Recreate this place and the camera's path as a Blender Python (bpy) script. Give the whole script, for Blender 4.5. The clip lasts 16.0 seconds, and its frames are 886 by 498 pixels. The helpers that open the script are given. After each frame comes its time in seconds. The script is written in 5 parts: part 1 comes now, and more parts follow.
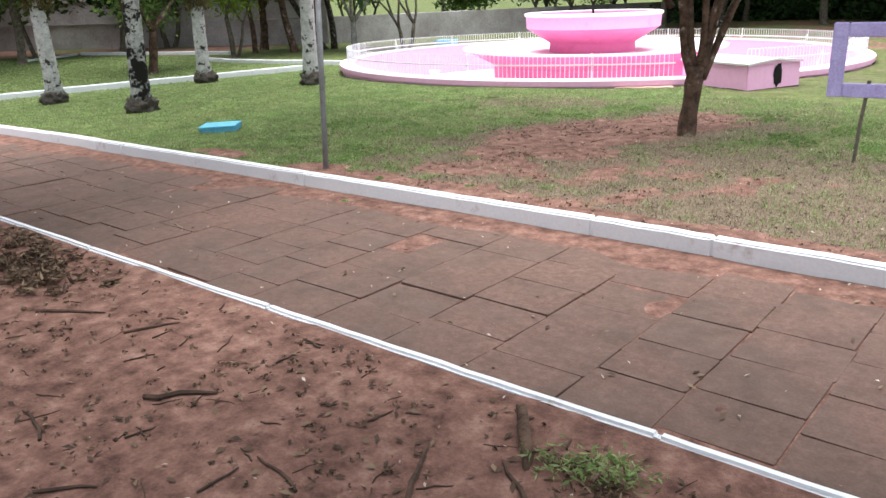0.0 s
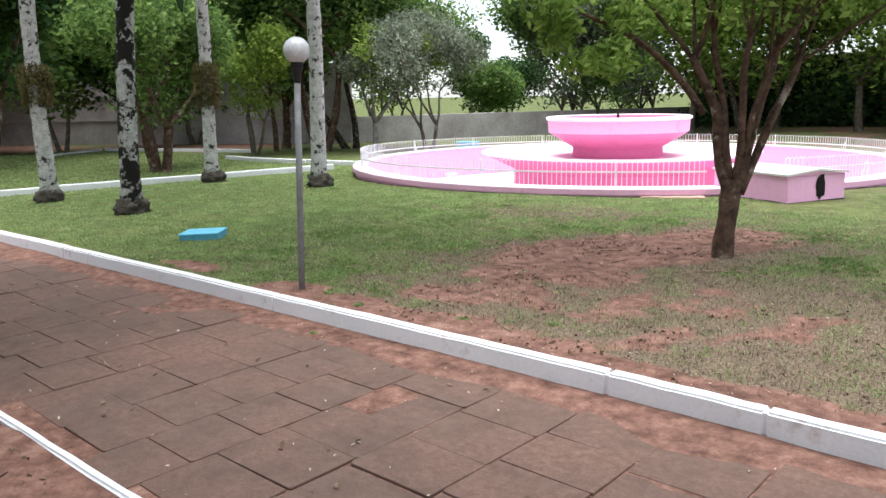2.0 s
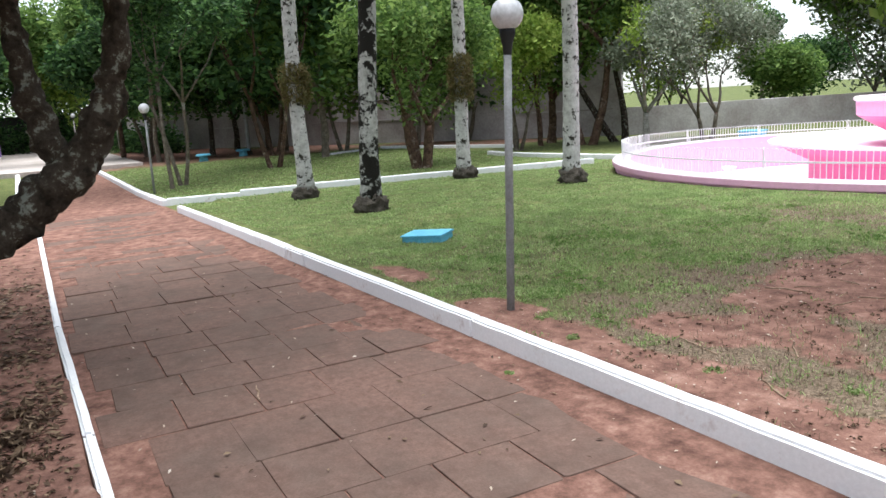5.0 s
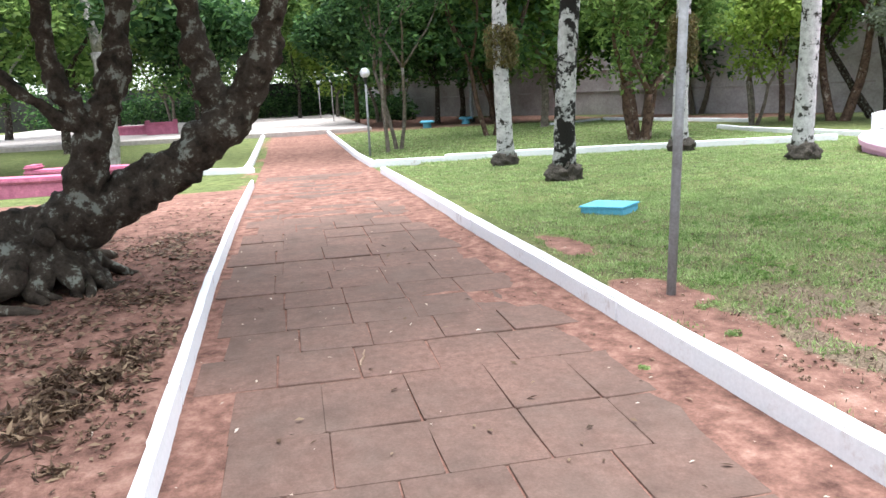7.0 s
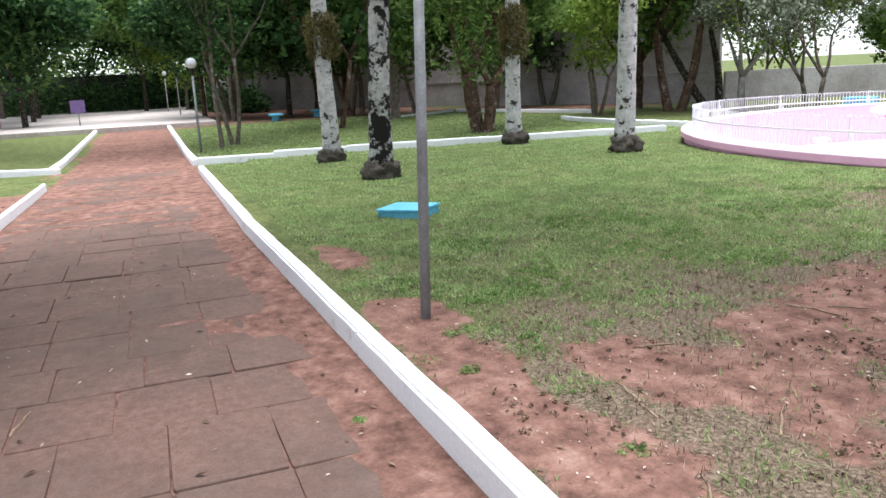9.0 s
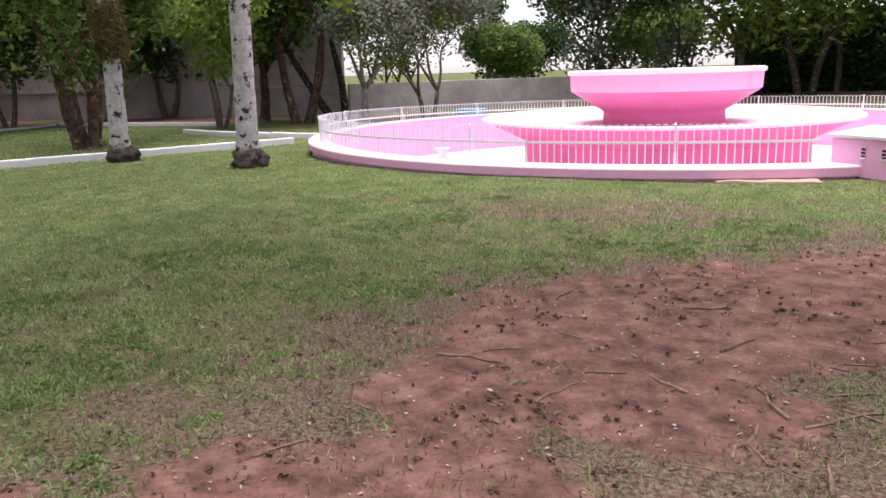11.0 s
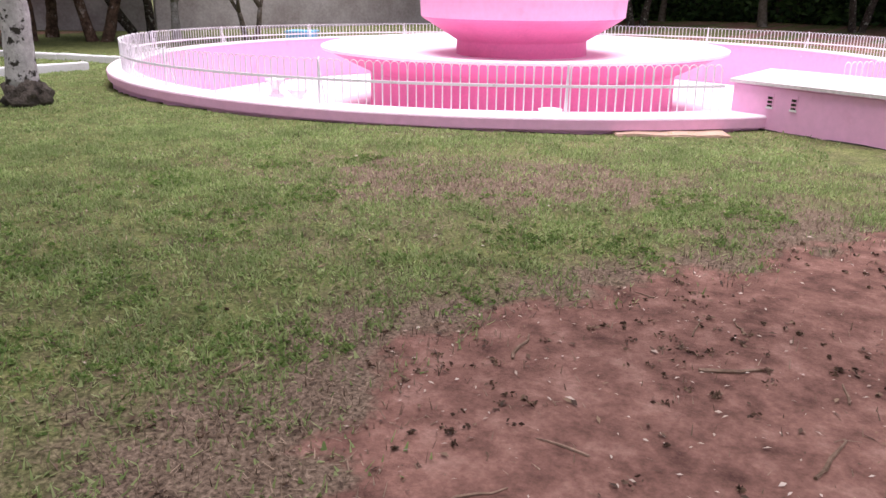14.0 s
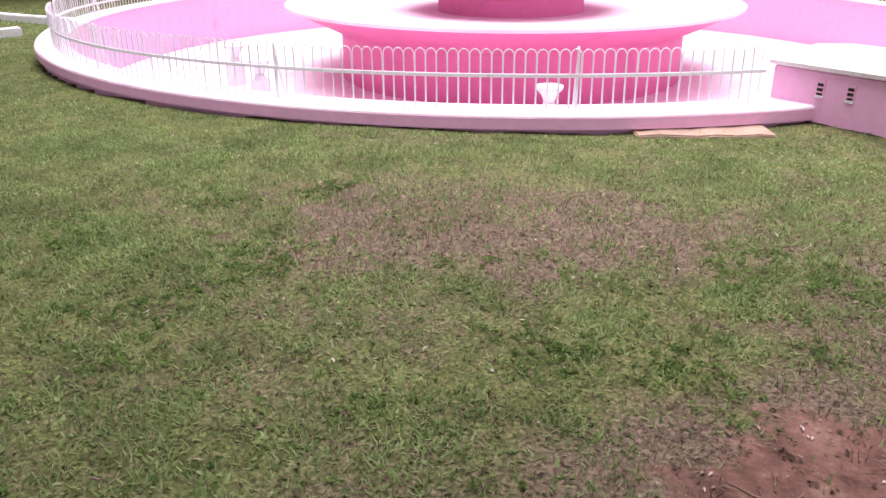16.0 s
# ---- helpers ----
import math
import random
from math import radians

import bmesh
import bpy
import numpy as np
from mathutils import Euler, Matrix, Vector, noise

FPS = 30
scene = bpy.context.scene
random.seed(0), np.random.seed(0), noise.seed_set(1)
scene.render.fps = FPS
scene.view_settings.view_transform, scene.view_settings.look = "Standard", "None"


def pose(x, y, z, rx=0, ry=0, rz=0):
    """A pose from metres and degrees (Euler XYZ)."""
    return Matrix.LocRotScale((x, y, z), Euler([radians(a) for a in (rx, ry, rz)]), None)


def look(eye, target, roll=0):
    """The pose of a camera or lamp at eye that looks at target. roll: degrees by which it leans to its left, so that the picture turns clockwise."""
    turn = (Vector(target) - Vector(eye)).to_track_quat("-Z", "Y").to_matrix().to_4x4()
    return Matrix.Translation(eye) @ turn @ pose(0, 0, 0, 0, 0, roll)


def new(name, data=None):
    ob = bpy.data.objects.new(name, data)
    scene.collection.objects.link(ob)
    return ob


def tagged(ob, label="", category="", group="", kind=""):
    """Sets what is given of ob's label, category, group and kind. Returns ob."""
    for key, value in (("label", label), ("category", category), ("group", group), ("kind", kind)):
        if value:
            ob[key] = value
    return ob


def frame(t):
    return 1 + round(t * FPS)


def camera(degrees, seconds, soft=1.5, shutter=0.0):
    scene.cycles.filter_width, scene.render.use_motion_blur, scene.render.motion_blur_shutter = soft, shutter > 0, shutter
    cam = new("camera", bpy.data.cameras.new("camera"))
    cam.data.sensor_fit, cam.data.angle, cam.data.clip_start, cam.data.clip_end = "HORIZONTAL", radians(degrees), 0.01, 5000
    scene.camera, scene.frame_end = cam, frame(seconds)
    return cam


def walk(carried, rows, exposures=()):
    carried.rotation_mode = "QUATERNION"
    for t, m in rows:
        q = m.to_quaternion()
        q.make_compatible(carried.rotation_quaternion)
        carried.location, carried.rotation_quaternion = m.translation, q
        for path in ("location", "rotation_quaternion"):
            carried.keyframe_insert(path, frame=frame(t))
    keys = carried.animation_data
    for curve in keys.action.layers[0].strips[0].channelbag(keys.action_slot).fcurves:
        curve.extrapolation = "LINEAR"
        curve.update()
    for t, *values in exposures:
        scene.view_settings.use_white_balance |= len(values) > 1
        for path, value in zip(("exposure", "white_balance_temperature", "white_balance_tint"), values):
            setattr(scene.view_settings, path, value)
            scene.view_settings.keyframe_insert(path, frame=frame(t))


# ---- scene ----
cam = camera(59.0, 16.0)
PATH = [
    (0, (0.797, -0.203, 1.784), (-0.43, 1.25, 1.163), -1.9),
    (0.5, (0.684, 0.14, 1.775), (-0.57, 1.608, 1.255), -1.9),
    (1, (0.521, 0.424, 1.798), (-0.737, 1.918, 1.364), -1.4),
    (1.5, (0.406, 0.69, 1.801), (-0.871, 2.177, 1.401), -1.5),
    (2, (0.252, 0.931, 1.77), (-1.064, 2.388, 1.387), -1.1),
    (2.5, (0.17, 1.15, 1.762), (-1.168, 2.588, 1.384), -1.4),
    (3, (-0.05, 1.427, 1.713), (-1.429, 2.825, 1.332), -1.7),
    (3.5, (-0.148, 1.556, 1.701), (-1.598, 2.88, 1.321), -2.2),
    (4, (-0.3, 1.829, 1.66), (-1.894, 2.982, 1.301), -2.3),
    (4.5, (-0.427, 1.899, 1.668), (-2.072, 2.976, 1.304), -2.9),
    (5, (-0.594, 2.179, 1.609), (-2.336, 3.09, 1.242), -3.5),
    (5.2, (-0.626, 2.229, 1.58), (-2.405, 3.062, 1.202), -3.6),
    (7.3, (-0.942, 3.058, 1.415), (-2.871, 3.379, 0.999), -3.5),
    (7.5, (-0.961, 3.165, 1.418), (-2.891, 3.469, 0.991), -4.1),
    (8, (-1.093, 3.4, 1.411), (-3.025, 3.701, 0.992), -4.2),
    (8.5, (-1.239, 3.659, 1.4), (-3.138, 4.128, 0.982), -3.5),
    (9, (-1.393, 3.874, 1.395), (-3.228, 4.539, 0.957), -2.8),
    (9.5, (-1.491, 4.037, 1.402), (-3.207, 4.964, 0.961), -2.2),
    (10, (-1.767, 4.209, 1.386), (-3.349, 5.347, 0.938), -2.4),
    (12.3, (-2.79, 5.191, 1.205), (-3.921, 6.778, 0.756), -0.5),
    (12.5, (-2.874, 5.241, 1.206), (-3.977, 6.844, 0.74), -0.5),
    (13, (-3.142, 5.268, 1.227), (-4.17, 6.905, 0.715), 0.1),
    (13.5, (-3.358, 5.395, 1.236), (-4.325, 7.053, 0.674), 0.6),
    (14, (-3.549, 5.667, 1.336), (-4.514, 7.299, 0.7), 0.5),
    (14.5, (-3.72, 5.902, 1.375), (-4.675, 7.519, 0.686), 0.5),
    (15, (-3.929, 6.187, 1.405), (-4.885, 7.789, 0.684), -0.0),
    (15.5, (-4.092, 6.476, 1.485), (-5.018, 8.076, 0.722), 0.1),
    (16, (-4.245, 6.787, 1.603), (-5.144, 8.39, 0.813), -0.3),
]
EXPOSURES = [(0, 0.92, 6200, 7), (1, 0.86, 6200, 7), (2.5, 0.74, 6200, 6), (5, 0.86, 6150, 7), (7.5, 1.62, 6000, 8), (8.5, 1.28, 6000, 8), (9.5, 0.8, 6100, 10), (10, 0.68, 6300, 14), (12.5, 0.5, 6500, 32), (14, 0.56, 6500, 28), (15, 0.56, 6500, 28), (16, 0.46, 6500, 28)]
walk(cam, [(t, look(eye, target, roll)) for t, eye, target, roll in PATH], EXPOSURES)
# exposure and light -------------------------------------------------------
world = bpy.data.worlds.new("world")
scene.world = world
world.use_nodes = True
wn = world.node_tree
sky = wn.nodes.new("ShaderNodeTexSky")
sky.sky_type, sky.sun_disc = "NISHITA", False
sky.sun_elevation, sky.sun_rotation = radians(86), radians(350)
sky.dust_density, sky.air_density, sky.ozone_density = 0.6, 1.0, 2.0
wn.nodes["Background"].inputs["Strength"].default_value = 0.13
cloud = wn.nodes.new("ShaderNodeHueSaturation")
cloud.inputs["Saturation"].default_value, cloud.inputs["Value"].default_value = 0.3, 1.1
wn.links.new(sky.outputs["Color"], cloud.inputs["Color"])
wn.links.new(cloud.outputs["Color"], wn.nodes["Background"].inputs["Color"])
sun_data = bpy.data.lights.new("sun", "SUN")
sun_data.energy, sun_data.angle, sun_data.color = 4.4, radians(65), (1.0, 0.965, 0.92)
sun_lamp = new("sun", sun_data)
sun_lamp.matrix_world = look((-6.5, 11.5, 36), (-6, 9, 0))


# materials -----------------------------------------------------------------
def node_mat(name, rough=0.8, metal=0.0, spec=0.3):
    m = bpy.data.materials.new(name)
    m.use_nodes = True
    nt = m.node_tree
    b = nt.nodes["Principled BSDF"]
    b.inputs["Roughness"].default_value = rough
    b.inputs["Metallic"].default_value = metal
    b.inputs["Specular IOR Level"].default_value = spec
    return m, nt, b


def noise_node(nt, scale, detail=4.0, rough=0.6, coord="Object"):
    tc = nt.nodes.new("ShaderNodeTexCoord")
    n = nt.nodes.new("ShaderNodeTexNoise")
    n.inputs["Scale"].default_value, n.inputs["Detail"].default_value, n.inputs["Roughness"].default_value = scale, detail, rough
    nt.links.new(tc.outputs[coord], n.inputs["Vector"])
    return n.outputs["Fac"]


def ramp(nt, src, stops):
    r = nt.nodes.new("ShaderNodeValToRGB")
    e = r.color_ramp.elements
    e[0].position, e[0].color = stops[0][0], (*stops[0][1], 1)
    e[1].position, e[1].color = stops[-1][0], (*stops[-1][1], 1)
    for p, c in stops[1:-1]:
        e.new(p).color = (*c, 1)
    nt.links.new(src, r.inputs["Fac"])
    return r.outputs["Color"]


def grey(v):
    return (v, v, v)


def mix(nt, fac, a, b, mode="MIX"):
    m = nt.nodes.new("ShaderNodeMix")
    m.data_type, m.blend_type = "RGBA", mode
    for sock, v in ((m.inputs["Factor"], fac), (m.inputs["A"], a), (m.inputs["B"], b)):
        if hasattr(v, "is_linked"):
            nt.links.new(v, sock)
        elif isinstance(v, tuple):
            sock.default_value = (*v, 1)
        else:
            sock.default_value = v
    return m.outputs["Result"]


def bump(nt, b, height, strength, dist):
    n = nt.nodes.new("ShaderNodeBump")
    n.inputs["Strength"].default_value, n.inputs["Distance"].default_value = strength, dist
    nt.links.new(height, n.inputs["Height"])
    nt.links.new(n.outputs["Normal"], b.inputs["Normal"])


def rand_out(nt, island=False):
    n = nt.nodes.new("ShaderNodeNewGeometry" if island else "ShaderNodeObjectInfo")
    return n.outputs["Random Per Island" if island else "Random"]


def worn(name, base, dark, scale=3.0, fine=40.0, rough=0.8, low=0.35, high=0.7, bump_s=0.3, bump_d=0.01, metal=0.0, spec=0.3, coord="Object", vary=0.0, grain=0.35):
    """A surface of one colour with stains at a large scale and grain at a small one."""
    m, nt, b = node_mat(name, rough, metal, spec)
    big = noise_node(nt, scale, 5, 0.65, coord)
    small = noise_node(nt, fine, 3, 0.6, coord)
    c = ramp(nt, big, [(low, dark), (high, base)])
    c = mix(nt, grain, c, ramp(nt, small, [(0.3, grey(0.45)), (0.7, grey(1.25))]), "MULTIPLY")
    if vary:
        c = mix(nt, vary, c, ramp(nt, rand_out(nt), [(0, grey(0.45)), (1, grey(1.35))]), "MULTIPLY")
    nt.links.new(c, b.inputs["Base Color"])
    bump(nt, b, small, bump_s, bump_d)
    return m


def leaf_mat(name, a, b_col, c_col, trans=0.25, patch=0.8, deep=0.55):
    m, nt, b = node_mat(name, 0.6, 0.0, 0.15)
    col = ramp(nt, rand_out(nt, True), [(0.0, a), (0.5, b_col), (1.0, c_col)])
    col = mix(nt, 0.6, col, ramp(nt, noise_node(nt, patch, 3, 0.6), [(0.35, grey(deep)), (0.65, grey(1.25))]), "MULTIPLY")
    nt.links.new(col, b.inputs["Base Color"])
    t = nt.nodes.new("ShaderNodeBsdfTranslucent")
    nt.links.new(col, t.inputs["Color"])
    mx = nt.nodes.new("ShaderNodeMixShader")
    mx.inputs["Fac"].default_value = trans
    nt.links.new(b.outputs["BSDF"], mx.inputs[1])
    nt.links.new(t.outputs["BSDF"], mx.inputs[2])
    nt.links.new(mx.outputs["Shader"], nt.nodes["Material Output"].inputs["Surface"])
    return m


def bark_mat(name, base, dark, lichen, lich_low=0.52, lich_high=0.6, scale=4.0):
    m, nt, b = node_mat(name, 0.95, 0, 0.15)
    n = noise_node(nt, 9.0, 5, 0.7)
    c = ramp(nt, n, [(0.35, dark), (0.65, base)])
    c = mix(nt, ramp(nt, noise_node(nt, scale, 5, 0.7), [(lich_low, grey(0)), (lich_high, grey(1))]), c, lichen)
    nt.links.new(c, b.inputs["Base Color"])
    bump(nt, b, noise_node(nt, 30, 4, 0.7), 0.7, 0.02)
    return m


def ground_mat():
    """Red earth, dry leaf-littered turf and green lawn, mixed by the two ground attributes."""
    m, nt, b = node_mat("ground", 0.95, 0, 0.1)
    at = nt.nodes.new("ShaderNodeAttribute")
    at.attribute_name = "bare"
    dry = nt.nodes.new("ShaderNodeAttribute")
    dry.attribute_name = "dry"
    big, mid, fine = noise_node(nt, 0.9, 4), noise_node(nt, 7, 5, 0.7), noise_node(nt, 60, 4, 0.7)
    earth = ramp(nt, mid, [(0.3, (0.09, 0.047, 0.038)), (0.55, (0.25, 0.135, 0.106)), (0.75, (0.39, 0.24, 0.195))])
    earth = mix(nt, 0.4, earth, ramp(nt, fine, [(0.3, grey(0.5)), (0.7, grey(1.2))]), "MULTIPLY")
    earth = mix(nt, 0.7, earth, ramp(nt, big, [(0.3, grey(0.7)), (0.7, grey(1.15))]), "MULTIPLY")
    lawn = ramp(nt, fine, [(0.3, (0.03, 0.036, 0.015)), (0.5, (0.11, 0.13, 0.052)), (0.72, (0.26, 0.275, 0.13))])
    lawn = mix(nt, 0.6, lawn, ramp(nt, big, [(0.3, (0.75, 0.85, 0.7)), (0.7, (1.2, 1.15, 1.0))]), "MULTIPLY")
    lawn = mix(nt, 0.75, lawn, ramp(nt, noise_node(nt, 5, 6, 0.75), [(0.36, (0.4, 0.44, 0.38)), (0.6, (1.25, 1.22, 1.2))]), "MULTIPLY")
    straw = ramp(nt, fine, [(0.3, (0.03, 0.022, 0.015)), (0.5, (0.155, 0.115, 0.083)), (0.72, (0.33, 0.255, 0.19))])

    def sharpen(attr, w):
        s = nt.nodes.new("ShaderNodeMath")
        s.operation = "MULTIPLY_ADD"
        nt.links.new(mid, s.inputs[0])
        s.inputs[1].default_value = w
        nt.links.new(attr.outputs["Fac"], s.inputs[2])
        return s.outputs[0]

    c = mix(nt, ramp(nt, sharpen(dry, 0.7), [(0.6, grey(0)), (1.0, grey(1))]), lawn, straw)
    c = mix(nt, ramp(nt, sharpen(at, 0.8), [(0.8, grey(0)), (1.0, grey(1))]), c, earth)
    nt.links.new(c, b.inputs["Base Color"])
    bump(nt, b, fine, 0.5, 0.02)
    return m


def slab_mat():
    """Grey-brown cast slabs under drifts of red dust that run across the joints."""
    m, nt, b = node_mat("slab", 0.9, 0, 0.2)
    geo = nt.nodes.new("ShaderNodeNewGeometry")

    def world_noise(scale, detail, rough):
        n = nt.nodes.new("ShaderNodeTexNoise")
        n.inputs["Scale"].default_value, n.inputs["Detail"].default_value, n.inputs["Roughness"].default_value = scale, detail, rough
        nt.links.new(geo.outputs["Position"], n.inputs["Vector"])
        return n.outputs["Fac"]

    fine = world_noise(70, 4, 0.65)
    c = ramp(nt, world_noise(5, 5, 0.65), [(0.3, (0.083, 0.056, 0.046)), (0.7, (0.14, 0.099, 0.082))])
    c = mix(nt, 0.5, c, ramp(nt, rand_out(nt), [(0, grey(0.82)), (1, grey(1.16))]), "MULTIPLY")
    dust = ramp(nt, world_noise(18, 5, 0.7), [(0.3, (0.13, 0.074, 0.058)), (0.7, (0.22, 0.135, 0.11))])
    c = mix(nt, ramp(nt, world_noise(0.9, 6, 0.7), [(0.4, grey(0.15)), (0.62, grey(0.9))]), c, dust)
    c = mix(nt, 0.35, c, ramp(nt, fine, [(0.3, grey(0.55)), (0.7, grey(1.25))]), "MULTIPLY")
    c = mix(nt, ramp(nt, world_noise(3.2, 6, 0.75), [(0.6, grey(0)), (0.72, grey(0.5))]), c, (0.09, 0.06, 0.048))
    nt.links.new(c, b.inputs["Base Color"])
    bump(nt, b, fine, 0.3, 0.004)
    return m


M_GROUND = ground_mat()
M_SLAB = slab_mat()
M_WHITE = worn("whitewash", (0.8, 0.8, 0.83), (0.55, 0.48, 0.47), 6, 40, 0.85, 0.25, 0.4, 0.3, 0.006, grain=0.12)
M_PINK = worn("pink paint", (0.85, 0.46, 0.68), (0.66, 0.3, 0.47), 1.5, 14, 0.6, 0.2, 0.4, 0.15, 0.004, grain=0.12)
M_ROSE = worn("rose paint", (0.79, 0.2, 0.41), (0.66, 0.15, 0.32), 2.0, 25, 0.55, 0.2, 0.5, 0.15, 0.004, grain=0.12)
M_PALE = worn("pale pink paint", (0.9, 0.79, 0.85), (0.84, 0.62, 0.74), 1.2, 25, 0.6, 0.3, 0.55, 0.15, 0.004, grain=0.12)
M_BENCH = worn("faded pink paint", (0.6, 0.2, 0.3), (0.4, 0.12, 0.2), 4, 30, 0.8)
M_BLUE = worn("blue paint", (0.15, 0.46, 0.64), (0.08, 0.31, 0.46), 6, 50, 0.6, 0.25, 0.5)
M_LILAC = worn("lilac paint", (0.48, 0.42, 0.72), (0.38, 0.32, 0.6), 6, 50, 0.5)
M_POLE = worn("grey pole paint", (0.27, 0.275, 0.285), (0.17, 0.165, 0.165), 8, 60, 0.5, 0.3, 0.6, 0.1, 0.002, 0.0)
M_DARK = worn("dark metal", (0.02, 0.02, 0.022), (0.012, 0.012, 0.012), 8, 50, 0.5)
M_GLOBE = worn("milky glass", (0.62, 0.62, 0.66), (0.5, 0.5, 0.53), 5, 30, 0.25, 0.2, 0.5, 0.02, 0.001, 0, 0.5)
M_WALL = worn("grey render", (0.5, 0.47, 0.48), (0.27, 0.23, 0.225), 0.5, 12, 0.95, 0.3, 0.65)
M_SOOT = worn("soot", (0.012, 0.01, 0.01), (0.006, 0.005, 0.005), 6, 30, 0.95)
M_ROOF = worn("white sheet", (0.8, 0.78, 0.78), (0.6, 0.55, 0.55), 2, 30, 0.5)
M_PALM = bark_mat("palm bark", (0.52, 0.51, 0.5), (0.3, 0.295, 0.285), (0.035, 0.032, 0.027), 0.55, 0.59, 7)
M_PALM_DARK = bark_mat("mossy palm bark", (0.42, 0.42, 0.4), (0.2, 0.2, 0.19), (0.014, 0.013, 0.011), 0.46, 0.5, 3.5)
M_ROOTBALL = worn("palm root ball", (0.10, 0.085, 0.07), (0.03, 0.025, 0.02), 8, 30, 0.95, 0.3, 0.65, 0.8, 0.04)
M_BARK = bark_mat("brown bark", (0.15, 0.095, 0.068), (0.04, 0.024, 0.018), (0.36, 0.3, 0.25), 0.58, 0.68)
M_BARK_DARK = bark_mat("dark bark", (0.075, 0.058, 0.046), (0.02, 0.016, 0.013), (0.24, 0.24, 0.2), 0.56, 0.62, 12)
M_BARK_OLD = bark_mat("old brown bark", (0.085, 0.065, 0.049), (0.02, 0.016, 0.012), (0.21, 0.215, 0.18), 0.56, 0.62, 9)
M_BARK_GREY = bark_mat("grey bark", (0.2, 0.17, 0.14), (0.08, 0.065, 0.05), (0.3, 0.29, 0.26), 0.58, 0.7)
M_LEAF = leaf_mat("leaf green", (0.05, 0.1, 0.025), (0.13, 0.22, 0.055), (0.27, 0.38, 0.11), 0.5)
# lit copy of M_LEAF: sun through front and far crowns is in its colour
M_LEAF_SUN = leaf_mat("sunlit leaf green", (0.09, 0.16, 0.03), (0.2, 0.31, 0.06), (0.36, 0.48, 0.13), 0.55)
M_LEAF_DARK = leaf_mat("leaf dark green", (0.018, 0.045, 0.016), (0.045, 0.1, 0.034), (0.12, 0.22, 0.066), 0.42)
M_LEAF_LIGHT = leaf_mat("leaf light green", (0.15, 0.24, 0.045), (0.28, 0.39, 0.07), (0.4, 0.5, 0.12), 0.5)
M_LEAF_GREY = leaf_mat("leaf grey green", (0.13, 0.16, 0.1), (0.22, 0.25, 0.18), (0.3, 0.33, 0.25))
M_FERN = leaf_mat("dry fern", (0.07, 0.06, 0.025), (0.13, 0.12, 0.04), (0.2, 0.15, 0.07))
M_GRASS = leaf_mat("grass blades", (0.16, 0.25, 0.08), (0.28, 0.375, 0.14), (0.42, 0.485, 0.24), 0.5, 3.0, 0.6)
M_TUFT = leaf_mat("green tufts", (0.09, 0.17, 0.04), (0.16, 0.27, 0.075), (0.28, 0.38, 0.12), 0.45)
M_STRAW = leaf_mat("straw blades", (0.1, 0.068, 0.047), (0.22, 0.16, 0.112), (0.42, 0.33, 0.24), 0.25, 5.0, 0.3)
M_LITTER = leaf_mat("fallen leaves", (0.05, 0.032, 0.023), (0.12, 0.075, 0.05), (0.28, 0.2, 0.13), 0.1)
M_TWIG_DARK = worn("dark twig", (0.13, 0.075, 0.052), (0.05, 0.03, 0.022), 10, 60, 0.9)
M_TWIG = worn("twig", (0.42, 0.3, 0.22), (0.16, 0.105, 0.07), 10, 60, 0.9)
M_LITPALE = leaf_mat("pale litter", (0.4, 0.3, 0.24), (0.5, 0.42, 0.34), (0.6, 0.52, 0.45), 0.05)


# mesh helpers ----------------------------------------------------------------
def part(name, bm, material, parent=None, label="", smooth=False):
    me = bpy.data.meshes.new(name)
    if smooth:
        for f in bm.faces:
            f.smooth = True
    bm.to_mesh(me)
    bm.free()
    me.materials.append(material)
    ob = new(name, me)
    if parent:
        ob.parent = parent
    if label:
        ob["label"] = label
    return ob


def raw(name, verts, faces, material, parent=None, smooth=False):
    """A mesh straight from arrays; faces all of one size."""
    me = bpy.data.meshes.new(name)
    verts = np.asarray(verts, dtype=np.float32)
    faces = np.asarray(faces, dtype=np.int32)
    k = faces.shape[1]
    me.vertices.add(len(verts))
    me.vertices.foreach_set("co", verts.ravel())
    me.loops.add(faces.size)
    me.loops.foreach_set("vertex_index", faces.ravel())
    me.polygons.add(len(faces))
    me.polygons.foreach_set("loop_start", np.arange(0, faces.size, k, dtype=np.int32))
    me.polygons.foreach_set("loop_total", np.full(len(faces), k, dtype=np.int32))
    if smooth:
        me.polygons.foreach_set("use_smooth", np.ones(len(faces), dtype=bool))
    me.update(calc_edges=True)
    me.validate()
    me.materials.append(material)
    ob = new(name, me)
    if parent:
        ob.parent = parent
    return ob


def empty(name, m):
    ob = new(name)
    ob.matrix_world = m
    return ob


